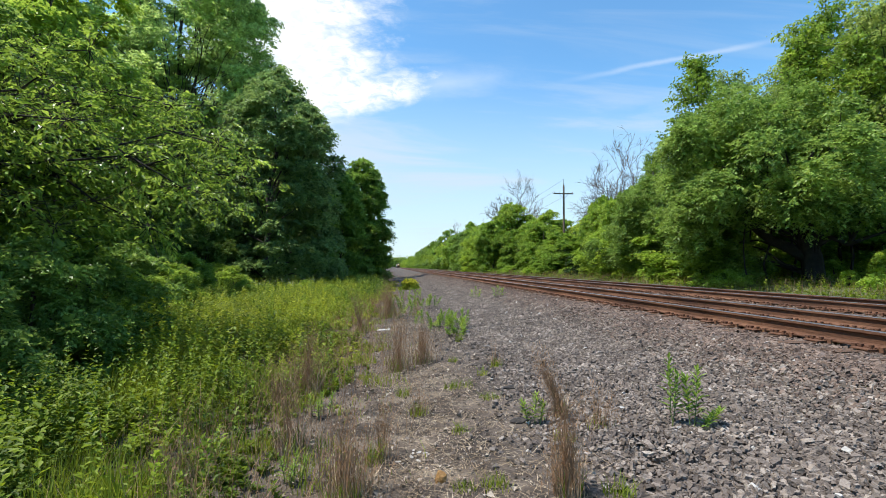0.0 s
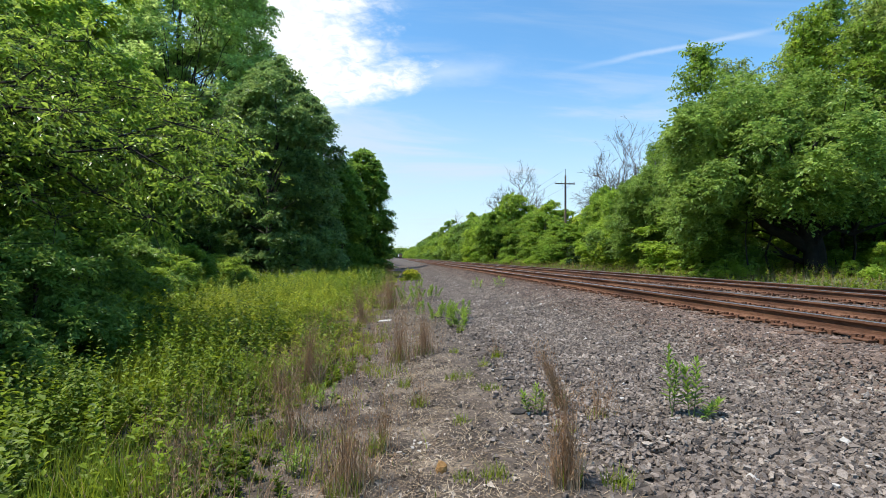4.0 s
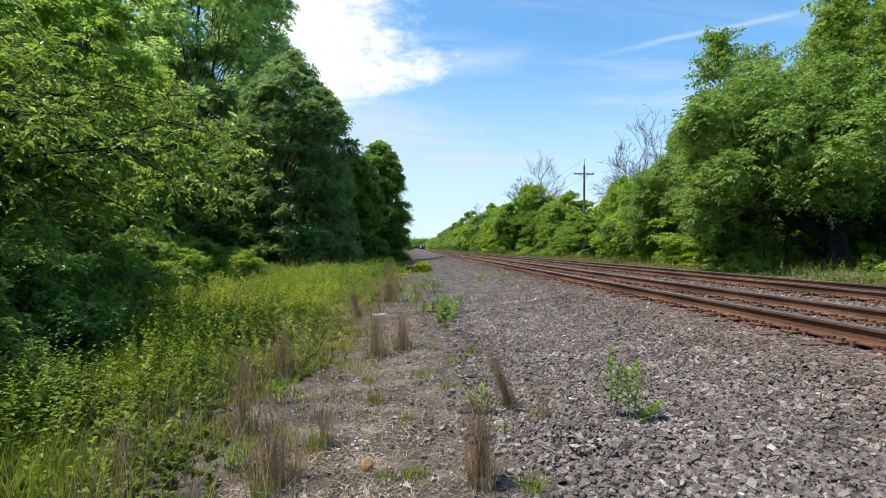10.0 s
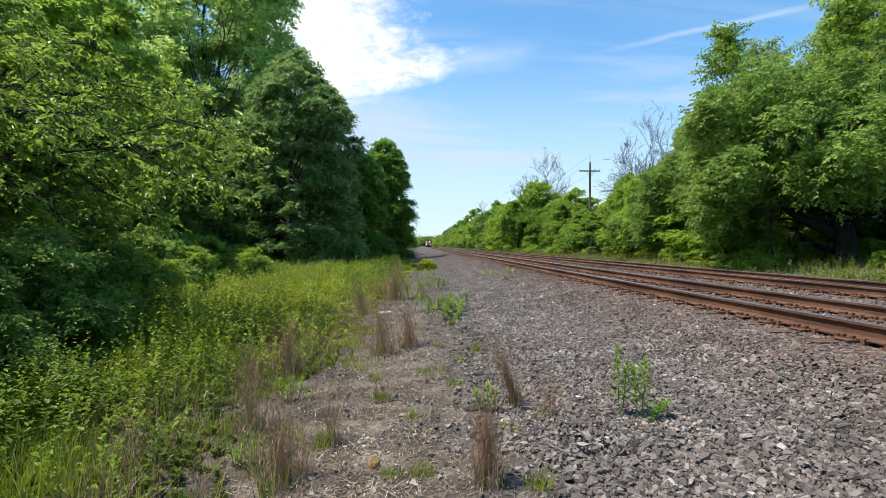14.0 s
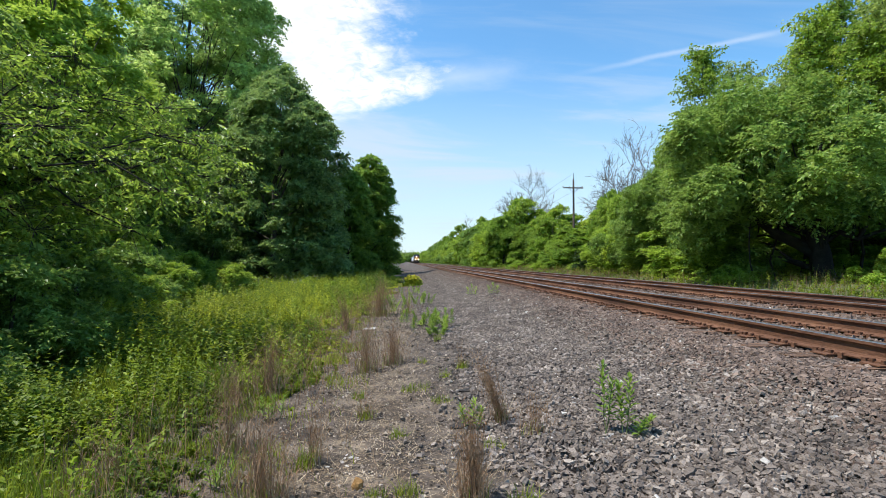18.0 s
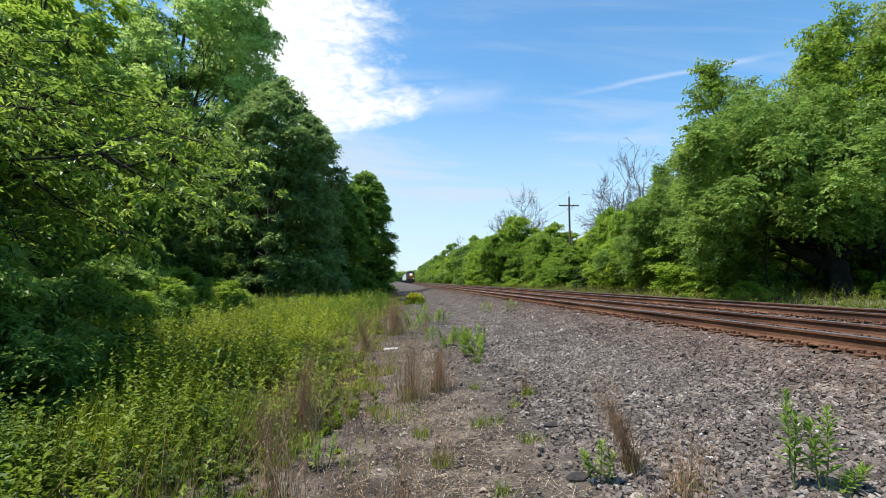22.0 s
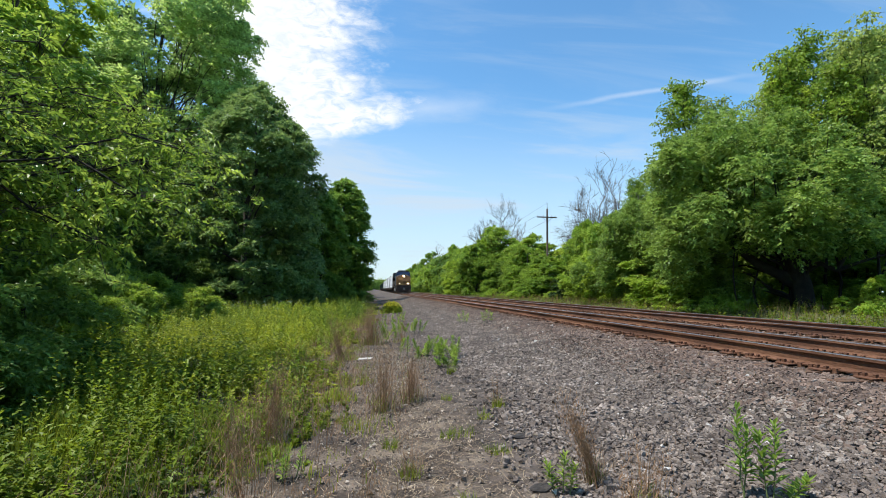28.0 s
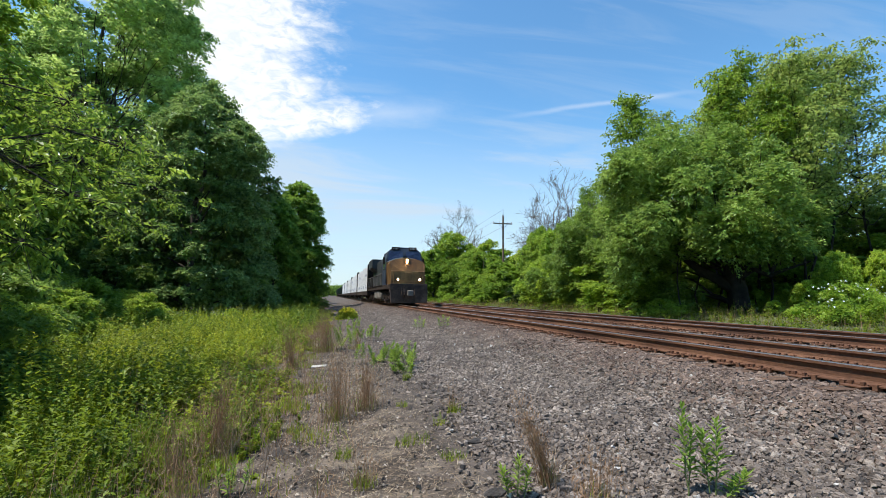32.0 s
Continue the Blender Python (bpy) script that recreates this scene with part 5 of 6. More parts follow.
# ---- ballast ----
def stones(rng, pos, size):
    """Crushed stones: platy five-sided lumps, longer than wide, most lying nearly flat, without their undersides; verts and faces."""
    n = len(pos)
    ang = np.arange(5) * 2 * np.pi / 5 + rng.uniform(-0.5, 0.5, (n, 5))
    rim = rng.uniform(0.7, 1.15, (n, 5))
    cap = rim * rng.uniform(0.68, 0.95, (n, 5))
    low = np.stack([np.cos(ang) * rim, np.sin(ang) * rim, rng.uniform(-1.0, -0.5, (n, 5))], -1)
    turn = ang + rng.normal(size=(n, 1)) * 0.12
    high = np.stack([np.cos(turn) * cap, np.sin(turn) * cap, rng.uniform(0.45, 0.75, (n, 5))], -1)
    v = np.concatenate([low, high], 1) * np.stack([rng.uniform(1.0, 1.6, n), rng.uniform(0.6, 1.0, n), rng.uniform(0.48, 0.88, n)], -1)[:, None]
    a = rng.uniform(0, np.pi, n)
    q = np.stack([np.cos(a), rng.normal(size=n) * 0.2, rng.normal(size=n) * 0.2, np.sin(a)], -1)
    q /= np.linalg.norm(q, axis=1, keepdims=True)
    w, x, y, z = q.T
    R = np.stack([np.stack([1 - 2 * (y * y + z * z), 2 * (x * y - z * w), 2 * (x * z + y * w)], -1),
                  np.stack([2 * (x * y + z * w), 1 - 2 * (x * x + z * z), 2 * (y * z - x * w)], -1),
                  np.stack([2 * (x * z - y * w), 2 * (y * z + x * w), 1 - 2 * (x * x + y * y)], -1)], 1)
    v = np.einsum("nij,nkj->nki", R, v) * (np.broadcast_to(size, n)[:, None, None] * 0.62)
    V = (v + pos[:, None]).reshape(-1, 3)
    k = np.arange(n)[:, None, None] * 10
    quad = (k + np.array([[i, (i + 1) % 5, 5 + (i + 1) % 5, 5 + i] for i in range(5)])[None]).reshape(-1, 4)
    return V, [quad, (k[:, 0] + np.arange(5, 10)[None]).reshape(-1, 5)]


def wedge_stones(rng, pos, size):
    """Lighter crushed stones for the bed farther off: a ridged block without its underside."""
    n = len(pos)
    c = np.array([[-1, -1, -0.6], [1, -1, -0.6], [1, 1, -0.6], [-1, 1, -0.6], [-0.5, 0, 0.7], [0.5, 0, 0.7]])
    v = c[None] * rng.uniform(0.55, 1.1, (n, 6, 3)) + rng.normal(size=(n, 6, 3)) * 0.15
    v[:, :, 1] *= rng.uniform(0.7, 1.0, (n, 1))
    a = rng.uniform(0, 2 * np.pi, n)
    ca, sa = np.cos(a)[:, None], np.sin(a)[:, None]
    v = np.stack([v[..., 0] * ca - v[..., 1] * sa, v[..., 0] * sa + v[..., 1] * ca, v[..., 2]], -1) * (size[:, None, None] * 0.7)
    k = np.arange(n)[:, None, None] * 6
    tri = (k + np.array([[1, 2, 5], [3, 0, 4]])[None]).reshape(-1, 3)
    quad = (k + np.array([[0, 1, 5, 4], [2, 3, 4, 5]])[None]).reshape(-1, 4)
    return (v + pos[:, None]).reshape(-1, 3), [tri, quad]


def west_edge(y):
    return 1.05 + 0.2 * np.sin(y * 1.1) + 0.12 * np.sin(y * 2.7 + 1) - 0.2 * np.clip((y - 4) / 10, 0, 1)


def build_ballast():
    rng = np.random.default_rng(71)
    zones = [(8500, 1.5, 12.0, 3.9, 4.76, 0.045), (3000, 12.0, 40.0, 4.25, 4.76, 0.06), (2200, 2.5, 20.0, 8.3, 8.8, 0.055), (9000, -9.0, 1.6, None, 4.35, 0.06), (3000, -9.0, 1.0, 4.9, 6.2, 0.06), (4000, -9.0, 4.0, 6.4, 8.75, 0.07), (2500, -9.0, 5.0, 8.9, 10.3, 0.07), (54000, 1.6, 9.0, None, 4.35, 0.037), (60000, 9.0, 24.0, None, 4.35, 0.040), (30000, 24.0, 70.0, None, 4.3, 0.062),
             (4200, 1.0, 12.0, 4.9, 6.2, 0.05), (3600, 12.0, 40.0, 4.9, 6.2, 0.075), (7500, 2.0, 22.0, 6.4, 8.75, 0.06), (3500, 22, 60, 6.4, 8.75, 0.1),
             (3000, 4, 30, 8.9, 10.3, 0.06), (4500, 5, 50, 10.5, 12.6, 0.09)]
    P, S = [], []
    for n, y0, y1, x0, x1, s in zones:
        y = rng.uniform(y0, y1, n)
        a = west_edge(y) if x0 is None else x0
        x = a + (x1 - a) * rng.uniform(0, 1, n) ** (0.92 if x0 is None else 1)
        if x0 is None:      # a thin scatter past the edge
            k = rng.uniform(0, 1, n) < 0.015
            x = np.where(k, a - rng.exponential(0.25, n), x)
        sz = s * rng.choice([0.55, 0.75, 0.95, 1.2, 1.55], n, p=[0.2, 0.3, 0.27, 0.17, 0.06]) * rng.uniform(0.85, 1.15, n)
        sunk = np.where((np.abs(x - 4.48) < 0.34) | (np.abs(x - 8.52) < 0.34), 0.019, 0.0)
        P.append(np.stack([x, y, ground_z(x, y) - sunk + 0.036 * rng.uniform(-0.3, 0.75, n)], -1))
        S.append(sz)
    P, S = np.concatenate(P), np.concatenate(S)
    near = (P[:, 1] > 3.0) & (P[:, 1] < 3.5) & (P[:, 0] > 1.25) & (P[:, 0] < 1.8)
    near[np.flatnonzero(near)[300:]] = False
    pale = rng.uniform(0, 1, len(P)) < 0.004
    rust = ~pale & (P[:, 0] + rng.normal(size=len(P)) * 0.35 > 3.55)
    kind = np.where(pale, 1, np.where(rust, 2, 0))
    far = (P[:, 1] > 11) | (P[:, 1] < 1.2) | (P[:, 0] > 4.85)
    V, F = wedge_stones(rng, P[far], S[far])
    tagged(new("ballast", mesh_np("ballast", V, F, [M_STONE, M_STONE_PALE, M_STONE_RUST], np.concatenate([np.repeat(kind[far], 2)] * 2))),
           "bed of grey-brown crushed stone stretching along the tracks", "ballast", kind="stuff")
    near_bed = ~near & ~far
    V, F = stones(rng, P[near_bed], S[near_bed])
    mi = np.concatenate([np.repeat(kind[near_bed], 5), kind[near_bed]])
    bal = new("ballast", mesh_np("ballast", V, F, [M_STONE, M_STONE_PALE, M_STONE_RUST], mi))
    tagged(bal, "bed of grey-brown crushed stone ballast under the tracks", "ballast", kind="stuff")
    shapes = [mesh_np("stone", *stones(rng, np.zeros((1, 3)), 0.052), M_STONE) for _ in range(14)]
    for i, (p, sz) in enumerate(zip(P[near][:300], S[near][:300])):
        ob = part("stone", shapes[i % 14], None, bal)
        ob.location, ob.scale = p, [sz / 0.052] * 3
        ob.rotation_euler = rng.uniform(0, 6.28, 3)


def build_litter():
    rng = np.random.default_rng(72)
    n = 30000
    y = np.where(rng.uniform(0, 1, n) < 0.2, rng.uniform(-8, 0.5, n), 0.5 + 15 * rng.uniform(0, 1, n) ** 1.5)
    x = rng.normal(size=n) * 0.55 - 0.05
    p = put_on_ground(x, y, -0.012)
    a = rng.uniform(0, np.pi, n)
    d = np.stack([np.cos(a), np.sin(a), rng.normal(size=n) * 0.12], -1)
    ln = 0.03 + rng.exponential(0.06, n)
    V, F = leaves(p, d, np.tile([0, 0, 1.0], (n, 1)), ln, rng.uniform(0.002, 0.006, n), 0)
    tagged(new("straw_litter", mesh_np("straw_litter", V, F, M_STRAW)), "pale dry straw lying on the bare soil", "straw", kind="stuff")
    n = 18000
    y = np.where(rng.uniform(0, 1, n) < 0.2, rng.uniform(-8, 0.5, n), 0.5 + 13 * rng.uniform(0, 1, n) ** 1.6)
    x = rng.normal(size=n) * 0.7 - 0.3
    p = put_on_ground(x, y, -0.012)
    d = unit(rng, n) * [1, 1, 0.35]
    ln = 0.006 + rng.exponential(0.012, n)
    V, F = leaves(p, d, np.tile([0, 0, 1.0], (n, 1)) + rng.normal(size=(n, 3)) * 0.4, ln, ln * 0.7, 0.3)
    tagged(new("leaf_litter", mesh_np("leaf_litter", V, F, M_LITTER)), "bleached dead leaf scraps scattered on the soil", "leaf litter", kind="stuff")
    n = 8000
    y = 0.5 + 17 * rng.uniform(0, 1, n) ** 1.3
    x = rng.normal(size=n) * 0.75 - 0.1
    sz = 0.008 + rng.exponential(0.008, n)
    V, F = wedge_stones(rng, put_on_ground(x, y, -0.004), sz)
    tagged(new("loose_pebbles", mesh_np("loose_pebbles", V, F, M_STONE)), "small grey pebbles strewn over the bare soil", "pebbles", kind="stuff")


M_LITTER = material("dead_leaf", [(0.05, 0.035, 0.025), (0.24, 0.185, 0.135), (0.60, 0.53, 0.45)], scale=6, rough=0.85, bump=0, island=0.6)
build_litter()


def dry_tuft(x, y, height, radius, count, lean=(0, 0), green=40, seed=0, label="upright tuft of brown dry grass on bare soil"):
    rng = np.random.default_rng(80 + seed)
    t = thing("grass_tuft", label, "grass tuft", pose(x, y, gz(x, y)), "dry grass tufts")
    a, r = rng.uniform(0, 2 * np.pi, count), radius * np.abs(rng.normal(size=count)) * 0.75
    pos = np.stack([r * np.cos(a), r * np.sin(a), 0 * r - 0.02], -1)
    ln = np.array([lean[0], lean[1], 0.0]) + pos * [0.5, 0.5, 0] + rng.normal(size=(count, 3)) * [0.075, 0.075, 0]
    hh = height * (1.22 - 0.9 * rng.uniform(0, 1, count) ** 1.3) * (1.1 - 0.35 * r / (radius + 1e-6) * 0.6)
    part("dry_growth", blade_mesh("dry_growth", rng, pos, hh, 0.0038, M_STEM, bend=0.16, lean=ln), None, t, "thin brown stems", kind="stuff")
    # feathery side shoots on the upper half of the stems
    k = count * 7
    i = rng.integers(0, count, k)
    f = rng.uniform(0.4, 1.0, k)
    p = pos[i] + ln[i] * (hh[i] * f ** 1.5)[:, None] + np.stack([0 * f, 0 * f, hh[i] * f * 0.97], -1) + rng.normal(size=(k, 3)) * 0.012
    d = rng.normal(size=(k, 3)) * 0.45 + [0, 0, 1]
    V, F = leaves(p, d, unit(rng, k), rng.uniform(0.02, 0.055, k), 0.004, 0)
    part("seed_plume", mesh_np("seed_plume", V, F, M_STEM), None, t, "feathery brown seed heads", kind="stuff")
    m = max(30, count // 2)
    a = rng.uniform(0, 2 * np.pi, m)
    pos2 = np.stack([radius * 0.9 * np.cos(a), radius * 0.9 * np.sin(a), 0 * a - 0.02], -1)
    part("old_growth", blade_mesh("old_growth", rng, pos2, height * rng.uniform(0.25, 0.55, m), 0.006, M_STRAW, bend=1.3), None, t, "pale curling dead blades", kind="stuff")
    if green:
        a, r = rng.uniform(0, 2 * np.pi, green), radius * rng.uniform(0, 1.1, green)
        pos3 = np.stack([r * np.cos(a), r * np.sin(a), 0 * r - 0.02], -1)
        part("green_growth", blade_mesh("green_growth", rng, pos3, height * rng.uniform(0.2, 0.45, green), 0.007, M_GRASS, bend=0.5), None, t, "fresh green blades", kind="stuff")
    return t


def green_tuft(x, y, height, radius, count, seed):
    rng = np.random.default_rng(300 + seed)
    a, r = rng.uniform(0, 2 * np.pi, count), radius * rng.uniform(0, 1, count) ** 0.6
    pos = np.stack([r * np.cos(a), r * np.sin(a), 0 * r - 0.02], -1)
    ob = new("green_tuft", blade_mesh("green_tuft", rng, pos, height * rng.uniform(0.5, 1.2, count), 0.008, M_GRASS, bend=0.9))
    ob.location = (x, y, gz(x, y))
    tagged(ob, "small tuft of fresh green grass on bare soil", "grass tuft", "green grass tufts")


def leafy_plant(x, y, stems, leaf, per, label, seed, name="leafy_plant", mat=None, wide=0.30):
    """Upright stems with whorls of long leaves. stems: (dx, dy, height, lean x, lean y)."""
    rng = np.random.default_rng(200 + seed)
    t = thing(name, label, "plant", pose(x, y, gz(x, y)), "plants on the ballast")
    for dx, dy, h, lx, ly in stems:
        lx, ly = max(-0.65, min(0.65, lx)), max(-0.65, min(0.65, ly))
        end = np.array([dx + lx * h, dy + ly * h, h * math.sqrt(max(0.1, 1 - lx * lx - ly * ly))])
        p, rad = limb_path(rng, (dx, dy, -0.03), end, 0.006, 0.002, 8, 0.02, 0.008)
        V, F = tubes([(p, rad)], 5)
        st = part("stem", mesh_np("stem", V, F, M_PLANT_STEM, smooth=True), None, t, "thin green stem")
        f = np.linspace(0.22, 1.0, per) ** 0.8
        q = np.stack([np.interp(f * 7, range(8), p[:, k]) for k in range(3)], -1)
        a = np.arange(per) * 2.4 + rng.normal(size=per) * 0.3
        rise = 0.35 + 0.9 * f ** 2
        d = np.stack([np.cos(a), np.sin(a), rise + rng.normal(size=per) * 0.15], -1)
        L = leaf * rng.uniform(0.75, 1.2, per) * (1.05 - 0.35 * f)
        V, F = leaves(q, d, np.tile([0, 0, 1.0], (per, 1)), L, L * wide, 0.15)
        part("foliage", mesh_np("foliage", V, F, mat or M_PLANT), None, st, kind="stuff")
    return t


M_PLANT = leaf_mat("plant_leaves", (0.10, 0.19, 0.025), (0.27, 0.38, 0.06), 0.42)
M_YELLOW = leaf_mat("yellow_flowers", (0.30, 0.32, 0.02), (0.58, 0.56, 0.05), 0.35)
M_PLANT_STEM = material("plant_stem", [(0.10, 0.14, 0.04), (0.17, 0.20, 0.07)], rough=0.6, bump=0)


def build_plants():
    # x, y, height, radius, stems, lean
    tufts = ((-0.70, 3.12, 0.55, 0.17, 190, (0, 0)), (-0.50, 3.72, 0.5, 0.09, 60, (0.05, 0)), (0.66, 2.82, 0.54, 0.075, 200, (-0.06, 0)), (1.10, 4.10, 0.56, 0.06, 140, (-0.34, 0)),
             (1.33, 3.82, 0.34, 0.15, 55, (0.05, 0)), (-1.42, 5.85, 0.72, 0.20, 220, (0.03, 0)), (-1.26, 4.1, 0.66, 0.12, 90, (-0.05, 0)), (-1.62, 5.3, 0.5, 0.16, 90, (-0.12, 0)), (0.07, 7.05, 0.60, 0.15, 190, (0, 0)),
             (-0.30, 6.65, 0.74, 0.15, 150, (0, 0)), (-1.05, 10.8, 0.95, 0.10, 130, (-0.22, 0)), (-0.45, 13.2, 1.1, 0.30, 240, (0, 0)), (1.02, 6.4, 0.40, 0.06, 22, (-0.05, 0)),
             (0.35, 13.5, 0.7, 0.2, 60, (0, 0)), (-0.55, 17, 0.9, 0.3, 160, (0, 0)), (-1.9, 3.6, 0.5, 0.2, 70, (0, 0)), (-1.6, 2.7, 0.45, 0.2, 60, (0, 0)), (-0.15, 4.6, 0.42, 0.06, 24, (-0.1, 0)))
    for i, (x, y, h, r, c, ln) in enumerate(tufts):
        dry_tuft(x, y, h, r, c, ln, seed=i)
    rng = np.random.default_rng(99)
    spots = [(0.25, 2.98, 0.12), (0.96, 2.75, 0.13), (0.75, 5.93, 0.13), (-0.28, 5.21, 0.14), (0.28, 5.38, 0.12), (0.45, 5.45, 0.12), (0.17, 4.02, 0.1), (-1.55, 4.1, 0.2), (-1.75, 4.2, 0.2), (-1.4, 4.3, 0.16), (0.05, 3.0, 0.08), (0.93, 3.6, 0.1),
             (1.02, 6.35, 0.14), (-0.75, 6.4, 0.14), (-0.85, 7.6, 0.16), (-0.6, 8.4, 0.14), (0.5, 6.9, 0.12), (-0.55, 3.66, 0.22), (-0.72, 3.0, 0.2), (0.62, 4.9, 0.09), (-0.4, 2.5, 0.1), (0.35, 2.4, 0.1), (-0.15, 4.65, 0.1), (0.85, 8.6, 0.2)]
    for i, (x, y, h) in enumerate(spots):
        green_tuft(x, y, h, rng.uniform(0.06, 0.13), int(rng.uniform(40, 90)), i)
    leafy_plant(1.83, 3.62, [(0.02, 0, 0.56, -0.04, 0), (0.04, 0.02, 0.42, 0.14, 0.05), (0.16, -0.08, 0.48, 0.05, 0), (0.14, -0.06, 0.40, -0.02, 0.1), (0.17, -0.10, 0.24, 0.6, -0.3)], 0.115, 34, "fresh green leafy plant growing through grey ballast", 1)
    leafy_plant(0.82, 4.0, [(0, 0, 0.26, 0.05, 0), (-0.04, 0.02, 0.2, -0.3, 0), (0.03, -0.02, 0.2, 0.25, 0)], 0.08, 34, "small green leafy plant at the ballast's edge", 2)
    leafy_plant(-1.1, 3.45, [(0, 0, 0.2, 0.1, 0), (0.05, 0.03, 0.16, 0.2, 0), (-0.05, 0, 0.17, -0.2, 0), (0.0, -0.04, 0.14, 0, -0.2)], 0.06, 26, "small green leafy weed on bare soil", 3)
    leafy_plant(-1.12, 4.85, [(0, 0, 0.24, 0.1, 0), (0.08, 0.03, 0.22, 0.2, 0), (-0.06, 0, 0.22, -0.2, 0), (0.0, -0.06, 0.18, 0, -0.2)], 0.07, 30, "small green leafy weed at the meadow's edge", 4)
    k = 10
    for cx, cy, n, sp, h in ((0.95, 10.1, 16, 0.55, 0.44), (0.5, 10.9, 9, 0.45, 0.38), (0.69, 15.4, 14, 0.6, 0.5), (-0.1, 13.5, 8, 0.3, 0.5), (0.5, 20.5, 10, 0.6, 0.45), (0.85, 9.2, 4, 0.12, 0.22)):
        stems = [(rng.normal() * sp * 0.5, rng.normal() * sp * 0.5, h * rng.uniform(0.6, 1.15), rng.normal() * 0.32, rng.normal() * 0.32) for _ in range(n)]
        leafy_plant(cx, cy, stems, 0.105, 46, "clump of green leafy weeds at the ballast's edge", k)
        k += 1
    for cx, cy in ((2.75, 17.2), (3.35, 16.2)):
        leafy_plant(cx, cy, [(0, 0, 0.45, 0, 0), (0.1, 0, 0.35, 0.2, 0), (-0.1, 0, 0.35, -0.2, 0)], 0.16, 18, "lone green weed growing through the ballast", k)
        k += 1
    bush = thing("flowering_bush", "low bush with yellow-green flowers beside the ballast", "bush", pose(0.75, 28.5, gz(0.75, 28.5)))
    c = unit(rng, 1500) * rng.uniform(0.4, 1, (1500, 1))
    c[:, 2] = np.abs(c[:, 2])
    p = c * [0.62, 0.7, 0.6]
    V, F = leaves(p, c + rng.normal(size=c.shape) * 0.5, unit(rng, 1500), 0.13, 0.06)
    part("foliage", mesh_np("foliage", V, F, M_WEED), None, bush, kind="stuff")
    top = p[(p[:, 2] > 0.36)]
    V, F = leaves(top + [0, 0, 0.06], unit(rng, len(top)), unit(rng, len(top)), 0.13, 0.1)
    part("flower", mesh_np("flower", V, F, M_YELLOW), None, bush, "small yellow flowers", kind="stuff")
    # loose things on the soil
    r = random.Random(3)

    def lump(name, label, cat, x, y, size, mat, flat=(1, 1, 1), rz=0):
        bm = bmesh.new()
        bmesh.ops.create_icosphere(bm, subdivisions=2, radius=size)
        for v in bm.verts:
            q = v.co.normalized()
            v.co *= 1 + 0.28 * noise.noise(q * 1.7 + Vector((x * 3, y * 5, 1))) + 0.1 * noise.noise(q * 4 + Vector((y, x, 3)))
            v.co = Vector((v.co.x * flat[0], v.co.y * flat[1], v.co.z * flat[2]))
        ob = part(name, bm, mat)
        ob.location = (x, y, gz(x, y) + size * flat[2] * 0.5)
        ob.rotation_euler.z = rz
        return tagged(ob, label, cat)

    lump("brown_stone", "ochre brown stone lying on the bare soil", "stone", -0.085, 3.16, 0.052, M_OCHRE, (0.8, 0.8, 0.95))
    lump("dark_stone", "dark grey stone half sunk at the ballast's edge", "stone", 0.72, 4.12, 0.085, M_DARK_ROCK, (1.1, 0.7, 0.28), 0.3)
    lump("wood_chunk", "dark rotten wood chunk on the bare soil", "wood", 0.98, 5.25, 0.1, M_DARK_ROCK, (1.7, 0.45, 0.16), 0.2)
    for i in range(9):
        a, d = r.uniform(0, 6.28), r.uniform(0.02, 0.14)
        tagged(lump("pale_rubble", "small piece of white rubble on the soil", "rubble", -0.25 + d * math.cos(a), 3.66 + d * math.sin(a), r.uniform(0.008, 0.019), M_STONE_PALE, (1.6, 0.8, 0.35), a), group="white rubble")
    brd = part("white_board", box(-0.15, -0.06, 0, 0.15, 0.06, 0.02, 0.006), M_STONE_PALE)
    brd.location, brd.rotation_euler = (-0.57, 10.95, gz(-0.57, 10.95) + 0.02), (0.16, -0.1, -0.35)
    tagged(brd, "weathered white scrap board lying on the soil", "board")


M_DARK_ROCK = material("dark_rock", [(0.022, 0.019, 0.017), (0.065, 0.056, 0.05)], scale=7, rough=0.9, bump=0.7)
M_OCHRE = material("ochre_stone", [(0.22, 0.11, 0.035), (0.36, 0.20, 0.07)], scale=9, rough=0.85, bump=0.6)
build_plants()


# ---- train ----
M_BLUE = material("dark_blue_paint", [(0.014, 0.022, 0.042), (0.028, 0.040, 0.066), (0.055, 0.068, 0.090)], scale=0.9, rough=0.55, bump=0.1, grain=20)
M_HOOD = material("grimy_hood_paint", [(0.012, 0.016, 0.018), (0.026, 0.031, 0.034), (0.06, 0.062, 0.058)], scale=0.9, rough=0.65, bump=0.15, grain=20)
M_YELLOW_PAINT = material("dull_yellow_paint", [(0.06, 0.028, 0.009), (0.135, 0.066, 0.018), (0.225, 0.115, 0.033)], scale=0.8, rough=0.55, bump=0.1, grain=20)
M_PILOT = material("browned_black_paint", [(0.025, 0.017, 0.014), (0.055, 0.037, 0.030), (0.10, 0.07, 0.055)], scale=1.6, rough=0.85, bump=0.2, grain=16)
# the nose's yellow paint, lightened and warmed in place of bounce light
M_NOSE_LIFTED = material("lightened_nose_paint", [(0.13, 0.066, 0.026), (0.27, 0.14, 0.05), (0.40, 0.215, 0.075)], scale=1.2, rough=0.7, bump=0.15, grain=18)
M_BLACK = material("grimy_black_steel", [(0.016, 0.011, 0.009), (0.038, 0.026, 0.020), (0.08, 0.057, 0.043)], scale=1.5, rough=0.92, bump=0.4, grain=18, spec=0.15)
M_GREY = material("grimy_grey_steel", [(0.10, 0.09, 0.08), (0.19, 0.17, 0.15), (0.30, 0.27, 0.24)], scale=1.5, rough=0.75, bump=0.3, grain=18)
